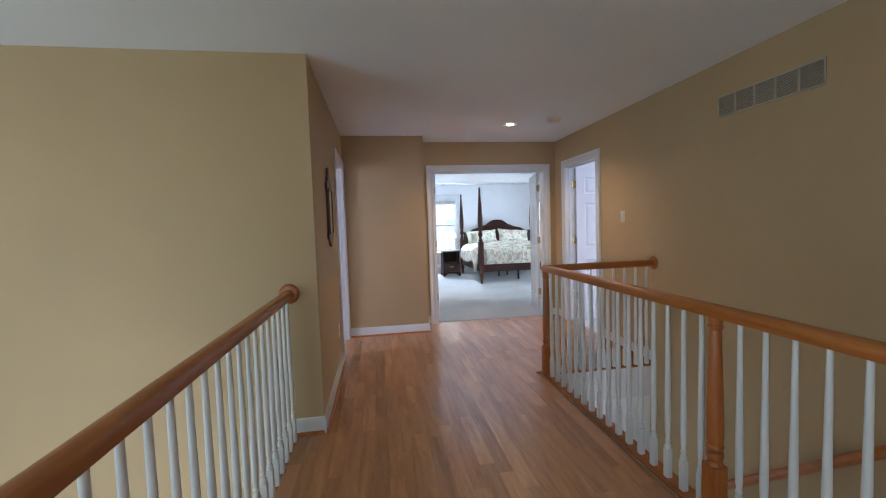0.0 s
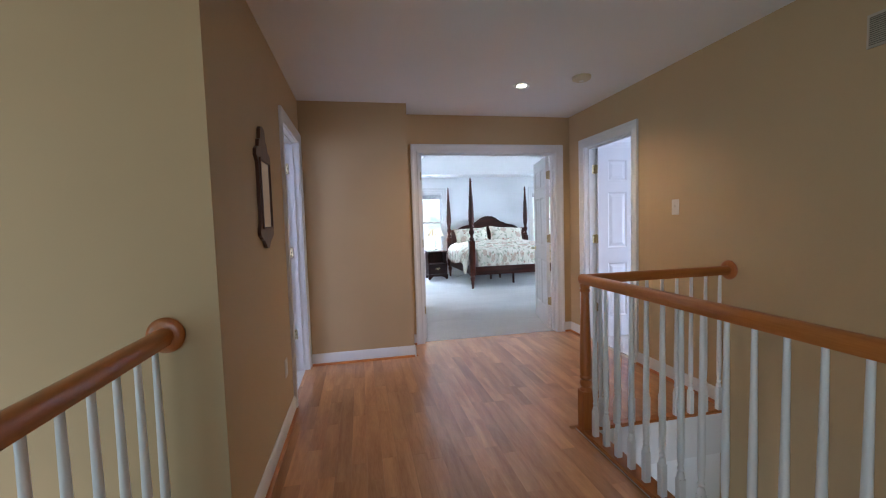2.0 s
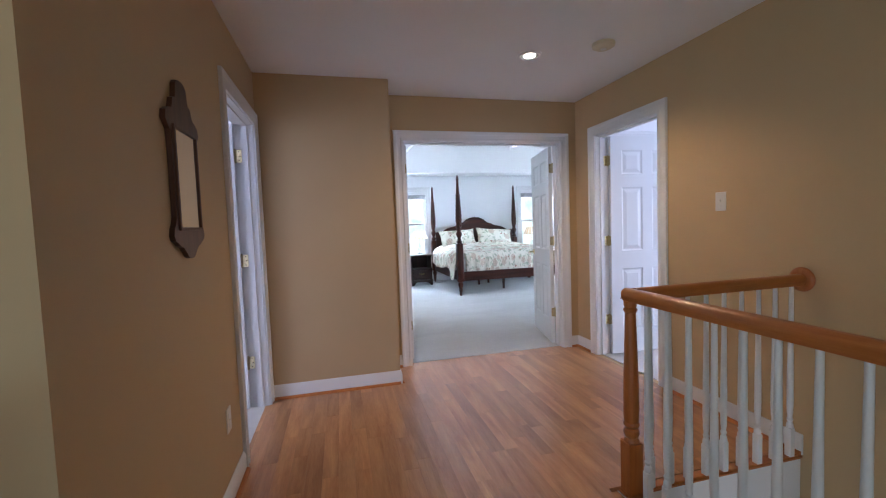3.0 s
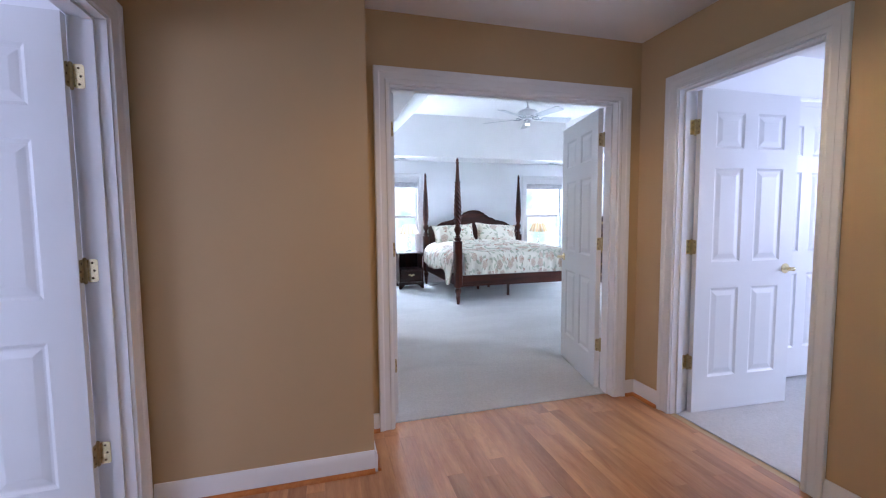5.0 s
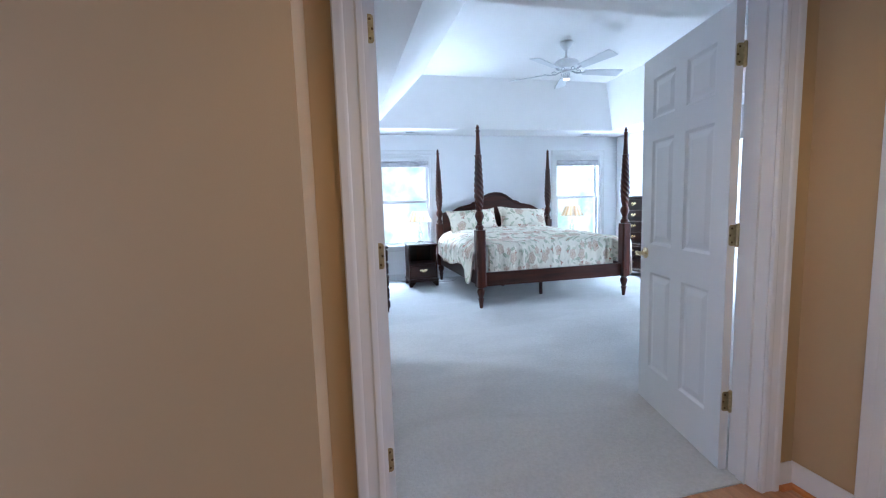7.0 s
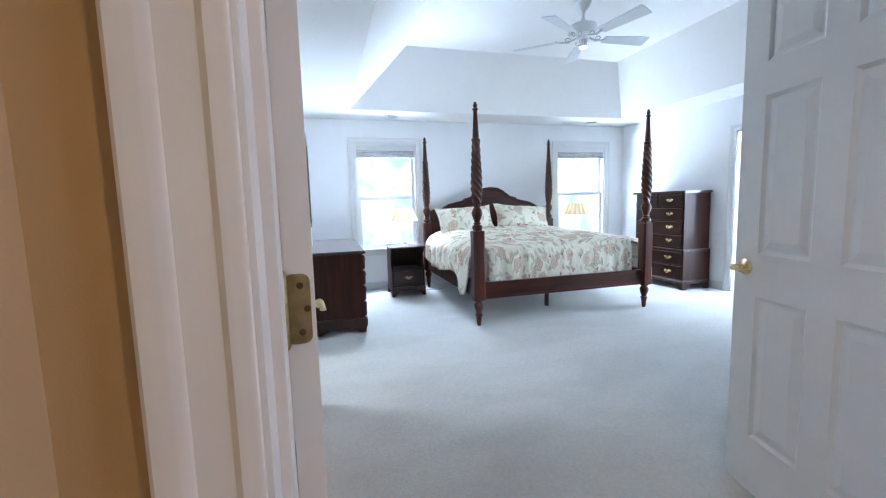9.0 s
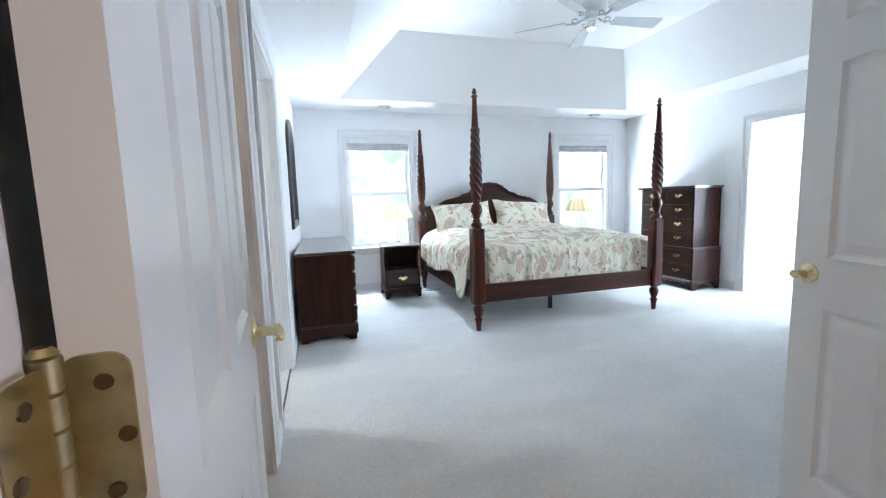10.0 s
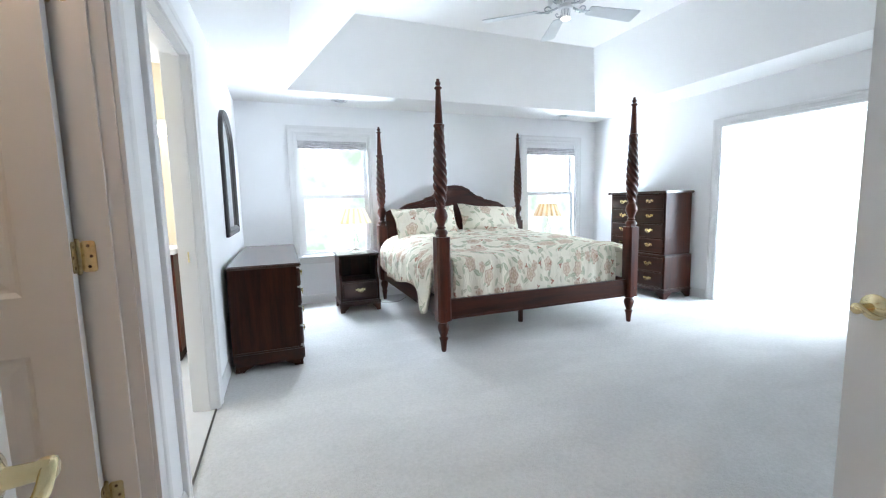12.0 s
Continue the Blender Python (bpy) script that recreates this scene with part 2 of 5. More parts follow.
def carpet(name, dark, light):
    """Cut pile: tuft-size mottling, faint tracks, and a deep fine bump."""
    m = bpy.data.materials.new(name)
    m.use_nodes = True
    nt = m.node_tree
    b = nt.nodes["Principled BSDF"]
    b.inputs["Roughness"].default_value, b.inputs["Specular IOR Level"].default_value = 0.95, 0.1
    tc = nt.nodes.new("ShaderNodeTexCoord")
    noises = []
    for scale, detail in ((1.3, 4), (62, 5), (190, 3)):
        n = nt.nodes.new("ShaderNodeTexNoise")
        n.inputs["Scale"].default_value, n.inputs["Detail"].default_value = scale, detail
        nt.links.new(tc.outputs["Object"], n.inputs["Vector"])
        noises.append(n)
    mix = nt.nodes.new("ShaderNodeMath")
    mix.operation = "MULTIPLY_ADD"
    mix.inputs[1].default_value = 0.45
    nt.links.new(noises[0].outputs["Fac"], mix.inputs[0])
    nt.links.new(noises[1].outputs["Fac"], mix.inputs[2])
    ramp = nt.nodes.new("ShaderNodeValToRGB")
    ramp.color_ramp.elements[0].position, ramp.color_ramp.elements[1].position = 0.48, 0.98
    ramp.color_ramp.elements[0].color, ramp.color_ramp.elements[1].color = (*dark, 1), (*light, 1)
    nt.links.new(mix.outputs[0], ramp.inputs["Fac"])
    # the nap lies in broad, soft swaths
    mp = nt.nodes.new("ShaderNodeMapping")
    mp.inputs["Rotation"].default_value, mp.inputs["Scale"].default_value = (0, 0, 0.5), (0.8, 1.6, 1)
    nt.links.new(tc.outputs["Object"], mp.inputs["Vector"])
    nap = nt.nodes.new("ShaderNodeTexNoise")
    nap.inputs["Scale"].default_value, nap.inputs["Detail"].default_value, nap.inputs["Distortion"].default_value = 1.5, 3, 0.8
    nt.links.new(mp.outputs[0], nap.inputs["Vector"])
    swath = nt.nodes.new("ShaderNodeMapRange")
    swath.inputs["From Min"].default_value, swath.inputs["From Max"].default_value = 0.38, 0.62
    swath.inputs["To Min"].default_value, swath.inputs["To Max"].default_value = 0.945, 1.03
    nt.links.new(nap.outputs["Fac"], swath.inputs["Value"])
    hsv = nt.nodes.new("ShaderNodeHueSaturation")
    nt.links.new(swath.outputs[0], hsv.inputs["Value"])
    nt.links.new(ramp.outputs["Color"], hsv.inputs["Color"])
    nt.links.new(hsv.outputs["Color"], b.inputs["Base Color"])
    add = nt.nodes.new("ShaderNodeMath")
    nt.links.new(noises[1].outputs["Fac"], add.inputs[0])
    nt.links.new(noises[2].outputs["Fac"], add.inputs[1])
    bump = nt.nodes.new("ShaderNodeBump")
    bump.inputs["Strength"].default_value, bump.inputs["Distance"].default_value = 0.75, 0.008
    nt.links.new(add.outputs[0], bump.inputs["Height"])
    nt.links.new(bump.outputs["Normal"], b.inputs["Normal"])
    return m


CARPET = carpet("pale_carpet", (0.575, 0.572, 0.558), (0.665, 0.66, 0.645))
BRASS = mat("brass", (0.80, 0.68, 0.40), 0.22, metal=1.0, var=0.12, scale=30)
OLD_BRASS = mat("aged_brass", (0.44, 0.37, 0.21), 0.42, metal=1.0, var=0.2, scale=60)
SCREW = mat("screw", (0.16, 0.11, 0.06), 0.45, metal=1.0, var=0.2, scale=60)
OAK_RAIL = wood("oak_rail", (0.37, 0.108, 0.019), (0.51, 0.19, 0.044), axis=1, rough=0.34, scale=6, coat=0.2)
OAK_POST = wood("oak_post", (0.36, 0.100, 0.018), (0.48, 0.165, 0.037), axis=2, rough=0.32, scale=6, coat=0.25)
OAK_FLOOR = wood("oak_floor", (0.36, 0.156, 0.057), (0.58, 0.308, 0.135), axis=1, rough=0.40, stretch=9.0, scale=5, coat=0.5, pick=0.16)
MAHOG = wood("dark_mahogany", (0.022, 0.0044, 0.0022), (0.092, 0.0170, 0.0058), axis=2, rough=0.34, stretch=10.0, scale=5, coat=0.2, spec=0.25)
MAHOG_X = wood("dark_mahogany_flat", (0.018, 0.0045, 0.0025), (0.068, 0.0145, 0.0055), axis=0, rough=0.36, stretch=10.0, scale=5, coat=0.15, spec=0.3)
MAHOG_Y = wood("dark_mahogany_long", (0.018, 0.0045, 0.0025), (0.068, 0.0145, 0.0055), axis=1, rough=0.36, stretch=10.0, scale=5, coat=0.15, spec=0.3)
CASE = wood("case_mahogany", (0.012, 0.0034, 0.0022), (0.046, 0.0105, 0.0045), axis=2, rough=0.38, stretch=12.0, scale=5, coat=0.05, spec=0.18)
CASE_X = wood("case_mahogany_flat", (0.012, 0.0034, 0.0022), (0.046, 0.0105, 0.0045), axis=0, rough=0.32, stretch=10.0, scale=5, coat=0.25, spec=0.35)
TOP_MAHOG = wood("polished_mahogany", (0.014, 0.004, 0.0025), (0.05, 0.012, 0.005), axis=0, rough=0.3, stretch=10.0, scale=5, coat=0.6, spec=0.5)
EBONY = mat("black_stained_wood", (0.014, 0.010, 0.009), 0.35, var=0.15, scale=18)
TILE = mat("pale_bath_tile", (0.60, 0.60, 0.59), 0.3, var=0.05, scale=5)
BLACK = mat("dark_gap", (0.02, 0.018, 0.016), 0.9)
PLASTIC = mat("ivory_plastic", (0.72, 0.70, 0.64), 0.4, var=0.03)
VENT_PAINT = mat("vent_paint", (0.50, 0.43, 0.33), 0.45, var=0.04)
MIRROR = mat("mirror_glass", (0.92, 0.93, 0.93), 0.02, metal=1.0, var=0.0)
CHROME = mat("chrome", (0.8, 0.8, 0.82), 0.12, metal=1.0, var=0.03)

CEIL_Z = 2.437
BED_CEIL = 2.395
LOW = -2.75
HEAD = 2.036
# plan: x of the walls, y of the walls
HL, HR, END, JOG, FOY = -1.02, 1.853, 0.0, -0.39, -2.745
BX0, BX1, BY0, BY1 = 0.0, 5.058, 0.13, 5.55
MID = 0.065

# ---- walls ----
setting("wall_foyer", boxes((-6.1, HL - 0.06, FOY, FOY + 0.06, LOW, CEIL_Z)), TAN, "tall tan painted wall beside the open foyer")
setting("wall_hall_left", wall_x(FOY, JOG + 0.06, HL - 0.06, HL, LOW, CEIL_Z, [(-1.262, -0.478, 0.0, HEAD + 0.018)]), TAN, "tan painted hall wall with a doorway")
settings(("wall_hall_jog", "wall_hall_return"), ((HL, -0.034, JOG, JOG + 0.06, 0, CEIL_Z), (-0.094, -0.034, JOG + 0.06, END, 0, CEIL_Z)), TAN, "short tan wall stepping out into the hall")
setting("wall_hall_end", wall_y(-0.034, HR, END, MID, 0, CEIL_Z, [(0.115, 1.69, 0, HEAD + 0.018)]), TAN, "tan hall wall around the double doorway")
setting("wall_hall_right", wall_x(-8.0, MID, HR, HR + 0.06, LOW, CEIL_Z, [(-1.108, -0.31, 0, HEAD + 0.018)]), TAN, "long tan wall above the stairwell with a doorway")
setting("wall_hall_back", wall_y(-6.1, HR, -8.06, -8.0, LOW, CEIL_Z, [(-3.6, -0.4, -0.2, 2.2), (-0.39, 0.5, LOW, -0.6)]), TAN, "tan wall behind the landing")
setting("wall_foyer_side", wall_x(-8.0, FOY, -6.1, -6.0, LOW, CEIL_Z, [(-7.6, -5.4, -2.3, 2.2)]), TAN, "foyer wall with a tall window")
setting("ceiling_hall", boxes((-6.1, HR + 0.06, -8.06, MID, CEIL_Z, CEIL_Z + 0.08)), CEIL, "plain white painted ceiling over hall and foyer", "ceiling")

# bedroom
setting("wall_bedroom_front", wall_y(-1.0, BX1 + 0.1, MID, BY0, 0, BED_CEIL, [(0.115, 1.69, 0, HEAD + 0.018)]), WHITE_WALL, "white bedroom wall around the double doorway")
# closet walls are unseen; tan makes the light they bounce warmer and darker
settings(("wall_closet_west", "wall_closet_north"), ((-1.06, -1.0, MID, 1.95, 0, BED_CEIL), (-1.0, -0.12, 1.89, 1.95, 0, BED_CEIL)), TAN, "unseen closet wall, toned tan to warm the bounced light")
setting("wall_bedroom_left", wall_x(BY0, BY1, -0.12, 0.0, 0, BED_CEIL, [(0.985, 1.775, 0, HEAD + 0.018), (2.135, 2.99, 0, HEAD + 0.018)]), WHITE_WALL, "white bedroom wall with closet and bathroom doorways")
setting("wall_bedroom_back", wall_y(-0.1, BX1 + 0.1, BY1, BY1 + 0.14, 0, BED_CEIL, [(0.62, 1.50, 0.59, 2.065), (3.80, 4.70, 0.59, 2.065)]), WHITE_WALL, "white bedroom wall with two windows")
setting("wall_bedroom_right", wall_x(BY0, BY1, BX1, BX1 + 0.1, 0, BED_CEIL, [(2.14, 3.535, 0, 1.98)]), WHITE_WALL, "white bedroom wall with a wide cased opening")


def tray_ceiling():
    bm = bmesh.new()
    a = (0.55, 1.10, 4.535, 4.954)
    b = (1.19, 1.66, 4.03, 4.43)
    zt = 3.01
    lo = [bm.verts.new(p) for p in ((a[0], a[1], BED_CEIL), (a[2], a[1], BED_CEIL), (a[2], a[3], BED_CEIL), (a[0], a[3], BED_CEIL))]
    hi = [bm.verts.new(p) for p in ((b[0], b[1], zt), (b[2], b[1], zt), (b[2], b[3], zt), (b[0], b[3], zt))]
    out = [bm.verts.new(p) for p in ((-1.06, MID, BED_CEIL), (BX1 + 0.1, MID, BED_CEIL), (BX1 + 0.1, BY1 + 0.14, BED_CEIL), (-1.06, BY1 + 0.14, BED_CEIL))]
    for i in range(4):
        j = (i + 1) % 4
        bm.faces.new((lo[i], lo[j], hi[j], hi[i]))
        bm.faces.new((out[i], out[j], lo[j], lo[i]))
    bm.faces.new(hi)
    top = bmesh.ops.extrude_face_region(bm, geom=bm.faces[:])
    for v in top["geom"]:
        if isinstance(v, bmesh.types.BMVert):
            v.co.z += 0.08
    return bm


setting("ceiling_bedroom", tray_ceiling(), CEIL, "white tray ceiling with sloped sides", "ceiling")

# rooms beyond
settings(("wall_side_room_north", "wall_side_room_east", "wall_side_room_south"), ((HR + 0.12, 6.0, -0.10, 0.0, 0, 2.44), (6.0, 6.06, -4.0, 0.36, 0, 2.44), (HR + 0.12, 6.0, -4.06, -4.0, 0, 2.44)), WHITE_WALL, "white painted wall of the side bedroom")
setting("ceiling_side_room", boxes((HR + 0.06, 6.06, -4.06, MID, 2.44, 2.5)), CEIL, "white ceiling of the side bedroom", "ceiling")
settings(("wall_left_room_north", "wall_left_room_west", "wall_left_room_south"), ((-4.0, HL - 0.12, JOG + 0.5, JOG + 0.56, 0, 2.44), (-4.06, -4.0, FOY + 0.06, JOG + 0.56, 0, 2.44), (-4.0, HL - 0.12, FOY + 0.06, FOY + 0.12, 0, 2.44)), WHITE_WALL, "white painted wall of the small room off the hall")
setting("wall_left_room_east", wall_x(FOY + 0.06, JOG + 0.5, HL - 0.12, HL - 0.06, 0, CEIL_Z, [(-1.262, -0.478, 0.0, HEAD + 0.018)]), WHITE_WALL, "white room side of the hall wall")
setting("wall_side_room_west", wall_x(-4.0, MID, HR + 0.06, HR + 0.12, 0, CEIL_Z, [(-1.108, -0.31, 0, HEAD + 0.018)]), WHITE_WALL, "room side of the long hall wall")
setting("ceiling_left_room", boxes((-4.06, HL - 0.06, FOY + 0.06, JOG + 0.56, 2.44, 2.5)), CEIL, "white ceiling of the small room", "ceiling")
BATH = mat("bath_paint", (0.72, 0.62, 0.46), 0.6, var=0.03)
settings(("wall_bathroom_north", "wall_bathroom_south"), ((-3.66, -0.122, 4.4, 4.46, 0, 2.393), (-3.66, -1.062, 1.89, 1.95, 0, 2.393)), BATH, "warm painted bathroom wall")
setting("wall_bathroom_west", wall_x(1.95, 4.4, -3.66, -3.60, 0, 2.393, [(3.5, 4.35, 0.95, 2.05)]), BATH, "warm painted bathroom wall with a window opening")
setting("ceiling_bathroom", boxes((-3.66, -1.062, 1.89, 4.46, BED_CEIL, 2.5)), CEIL, "white bathroom ceiling", "ceiling")
settings(("wall_sitting_room_north", "wall_sitting_room_south"), ((5.158, 8.4, 5.2, 5.26, 0, 2.6), (5.158, 8.4, 0.1, 0.16, 0, 2.6)), WHITE_WALL, "white painted wall of the bright sitting room")
setting("wall_sitting_room_window", wall_x(0.16, 5.2, 8.4, 8.5, 0, 2.6, [(0.3, 4.9, 0.4, 2.4)]), WHITE_WALL, "white wall with a wide window")
setting("ceiling_sitting_room", boxes((5.158, 8.5, 0.1, 5.26, 2.6, 2.66)), CEIL, "white sitting room ceiling", "ceiling")

# floors
setting("floor_bedroom", boxes((-1.06, 8.5, 0.0582, BY1 + 0.14, -0.05, 0.006)), CARPET, "pale cut-pile wall-to-wall carpet", "carpet")
setting("floor_bathroom", boxes((-3.66, -0.122, 1.95, 4.4, -0.04, 0.012), (-0.122, -0.016, 2.155, 2.97, -0.04, 0.012)), TILE, "pale tile floor of the bathroom", "floor")
setting("threshold_bathroom", boxes((-0.0155, -0.005, 2.155, 2.97, 0.0062, 0.013), bevel=0.0015), mat("dull_metal_strip", (0.12, 0.11, 0.10), 0.5, metal=0.6, var=0.1, scale=30), "dull metal strip between carpet and tile", "threshold")
setting("floor_side_room", boxes((HR + 0.045, 6.06, -4.06, 0.058, -0.05, 0.006)), CARPET, "pale carpet of the side bedroom", "carpet")
setting("floor_left_room", boxes((-4.06, HL - 0.03, FOY + 0.06, JOG + 0.56, -0.05, 0.002)), mat("pale_tile", (0.62, 0.62, 0.60), 0.35), "pale tile floor of the small room", "floor")
setting("subfloor_hall", boxes((-1.25, 0.845, -8.0, 0.058, -0.28, -0.021), (0.845, HR + 0.04, -2.07, 0.058, -0.28, -0.021), (0.845, HR + 0.04, -8.0, -4.75, -0.28, -0.021)), CEIL, "white edge and underside of the upper floor", "floor")
# unseen floor, its pale tone picked to throw light up at the ceiling
setting("floor_lower", boxes((-6.1, HR + 0.06, -8.06, 2.5, LOW - 0.1, LOW)), mat("bounce_floor", (0.50, 0.50, 0.48), 0.4, var=0.08, scale=2), "unseen floor of the lower storey, pale to bounce light upwards", "floor")
setting("wall_lower", boxes((-1.02, HR + 0.0, -2.03, -1.97, LOW, -0.282)), WHITE_WALL, "white wall of the lower hall")

# ---- trim ----
CAS = [(0.0, 0.0), (0.0, 0.012), (0.004, 0.014), (0.018, 0.0145), (0.024, 0.0115), (0.040, 0.0125), (0.054, 0.0145), (0.060, 0.019), (0.066, 0.0205), (0.084, 0.021), (0.088, 0.018), (0.088, 0.0)]


def casing(u0, u1, top, to, sill=None):
    """A moulded surround of an opening from u0 to u1, swept round it with mitred corners; to(u, d, z) lays it on its wall."""
    bm = bmesh.new()
    if sill is None:
        pts = lambda o: [(u0 - o, 0.0), (u0 - o, top + o), (u1 + o, top + o), (u1 + o, 0.0)]
    else:
        pts = lambda o: [(u0 - o, sill), (u0 - o, top + o), (u1 + o, top + o), (u1 + o, sill)]
    sweep(bm, lambda i: [to(pts(o)[i][0], d, pts(o)[i][1]) for o, d in CAS], 4)
    return bm


def jamb(u0, u1, top, d0, d1, to, stop0, stop1):
    """Lining boards of a doorway with the stop strips."""
    bm = bmesh.new()

    def bx(ua, ub, da, db, za, zb):
        p, q = to(ua, da, za), to(ub, db, zb)
        box(bm, min(p[0], q[0]), max(p[0], q[0]), min(p[1], q[1]), max(p[1], q[1]), za, zb)

    t = 0.017
    bx(u0 - t, u0, d0, d1, 0, top)
    bx(u1, u1 + t, d0, d1, 0, top)
    bx(u0 - t, u1 + t, d0, d1, top, top + t)
    bx(u0, u0 + 0.012, stop0, stop1, 0, top)
    bx(u1 - 0.012, u1, stop0, stop1, 0, top)
    bx(u0 + 0.012, u1 - 0.012, stop0, stop1, top - 0.012, top)
    return bm


on_front = lambda y, s: (lambda u, d, z: (u, y + s * d, z))
on_side = lambda x, s: (lambda u, d, z: (x + s * d, u, z))


def doorway(name, u0, u1, lay, far, depth, stop, label):
    ob = setting(name, jamb(u0, u1, HEAD, 0.0005, depth - 0.0005, lambda u, d, z: lay(-1)(u, d, z), *stop), TRIM, label, "door frame")
    part("casing", casing(u0 - 0.006, u1 + 0.006, HEAD + 0.006, lay(1)), TRIM, ob, smooth=25)
    part("casing", casing(u0 - 0.006, u1 + 0.006, HEAD + 0.006, far), TRIM, ob, smooth=25)
    return ob


doorway("door_frame_bedroom", 0.133, 1.672, lambda k: (lambda u, d, z: (u, END - k * d, z)), on_front(BY0, 1), BY0, (0.05, 0.088), "white moulded casing of the double doorway")
doorway("door_frame_left", -1.245, -0.495, lambda k: (lambda u, d, z: (HL + k * d, u, z)), on_side(HL - 0.12, -1), 0.12, (0.04, 0.075), "white moulded casing of the side doorway")
doorway("door_frame_right", -1.091, -0.327, lambda k: (lambda u, d, z: (HR - k * d, u, z)), on_side(HR + 0.12, 1), 0.12, (0.04, 0.075), "white moulded casing of the side bedroom doorway")
doorway("door_frame_closet", 1.002, 1.758, lambda k: (lambda u, d, z: (0.0 + k * d, u, z)), on_side(-0.12, -1), 0.12, (0.04, 0.075), "white moulded casing of the closet doorway")
doorway("door_frame_bathroom", 2.152, 2.973, lambda k: (lambda u, d, z: (0.0 + k * d, u, z)), on_side(-0.12, -1), 0.12, (0.04, 0.075), "white moulded casing of the bathroom doorway")
_op = setting("opening_trim_sitting_room", casing(2.15, 3.535, 1.98, on_side(BX1, -1)), TRIM, "white moulded casing of the wide opening", "trim", smooth=25)
part("lining", boxes((BX1 + 0.0005, BX1 + 0.0995, 3.5255, 3.5345, 0.006, 1.98), (BX1 + 0.0005, BX1 + 0.0995, 2.141, 2.15, 0.006, 1.98), (BX1 + 0.0005, BX1 + 0.0995, 2.15, 3.5255, 1.971, 1.9795)), TRIM, _op)


def baseboard(name, runs, label="white baseboard with an oak shoe strip", shoe=True):
    """runs: (axis, fixed, from, to, side); the board stands on the side of the wall plane that side names."""
    prof = [(0, 0), (0.014, 0), (0.014, 0.082), (0.011, 0.09), (0.009, 0.1), (0.004, 0.108), (0, 0.108)]
    quart = [(0.0145, 0.0005), (0.032, 0.0005), (0.031, 0.008), (0.027, 0.014), (0.021, 0.018), (0.0145, 0.019)]
    board, strip = bmesh.new(), bmesh.new()
    for axis, fixed, a, b, s in runs:
        for bm, pr in ((board, prof), (strip, quart)):
            sweep(bm, lambda i: [((a, b)[i], fixed + s * d, h) if axis == "x" else (fixed + s * d, (a, b)[i], h) for d, h in pr], 2)
    ob = setting(name, board, TRIM, label, "baseboard", smooth=30)
    if shoe:
        part("shoe_strip", strip, OAK_RAIL, ob, "oak quarter-round strip", smooth=30)
    else:
        strip.free()
    return ob


baseboard("baseboard_hall_left", [("x", FOY, -1.25, HL, -1), ("y", HL, FOY - 0.014, -1.340, 1)])
baseboard("baseboard_hall_jog", [("x", JOG, HL + 0.022, -0.034, -1), ("y", -0.034, JOG - 0.014, END - 0.001, 1), ("x", END, -0.02, 0.038, -1)])
baseboard("baseboard_hall_end", [("x", END, 1.767, HR - 0.014, -1), ("y", HR, -0.232, END, -1)])
baseboard("baseboard_hall_right", [("y", HR, -2.10, -1.186, -1)])
baseboard("baseboard_bedroom", [("x", BY1, 0.0, BX1, -1), ("y", 0.0, 3.068, BY1, 1), ("y", BX1, 3.63, BY1, -1), ("y", BX1, BY0, 2.055, -1), ("x", BY0, 1.768, BX1, 1), ("y", 0, 1.853, 2.057, 1), ("y", 0, BY0 + 0.02, 0.907, 1)], "white painted bedroom baseboard", shoe=False)
baseboard("baseboard_side_room", [("x", -0.10, HR + 0.15, 2.0, -1), ("x", -0.10, 3.72, 6.0, -1)], "white painted baseboard", shoe=False)


# ---- doors ----
def door_leaf(w, h=2.02, t=0.035):
    """A six-panel door, hinge edge at x = 0, faces at y = +-t/2, from the floor gap up."""
    bm = bmesh.new()
    z0 = 0.012
    st, mu = 0.112, 0.10
    pw = (w - 2 * st - mu) / 2
    xs = [0, st, st + pw, st + pw + mu, w - st, w]
    zs = [0, 0.225, 0.80, 0.965, 1.555, 1.675, 1.895, h]
    steps = [(0.0, 0.0), (0.006, 0.004), (0.014, 0.0085), (0.022, 0.0085), (0.050, 0.0025)]
    for s in (1, -1):
        y = s * t / 2
        grid = [[bm.verts.new((x, y, z0 + z)) for x in xs] for z in zs]
        for r in range(len(zs) - 1):
            for c in range(len(xs) - 1):
                a = [grid[r][c], grid[r][c + 1], grid[r + 1][c + 1], grid[r + 1][c]]
                if r in (1, 3, 5) and c in (1, 3):
                    prev = a
                    for o, d in steps[1:]:
                        ring = [bm.verts.new((x, y - s * d, z)) for x, z in ((xs[c] + o, z0 + zs[r] + o), (xs[c + 1] - o, z0 + zs[r] + o), (xs[c + 1] - o, z0 + zs[r + 1] - o), (xs[c] + o, z0 + zs[r + 1] - o))]
                        for i in range(4):
                            bm.faces.new((prev[i], prev[(i + 1) % 4], ring[(i + 1) % 4], ring[i]))
                        prev = ring
                    bm.faces.new(prev)
                else:
                    bm.faces.new(a)
        if s == 1:
            first = grid
    rim1 = first[0] + [r[-1] for r in first[1:-1]] + first[-1][::-1] + [r[0] for r in first[1:-1]][::-1]
    rim2 = grid[0] + [r[-1] for r in grid[1:-1]] + grid[-1][::-1] + [r[0] for r in grid[1:-1]][::-1]
    n = len(rim1)
    for i in range(n):
        bm.faces.new((rim1[i], rim1[(i + 1) % n], rim2[(i + 1) % n], rim2[i]))
    return bm


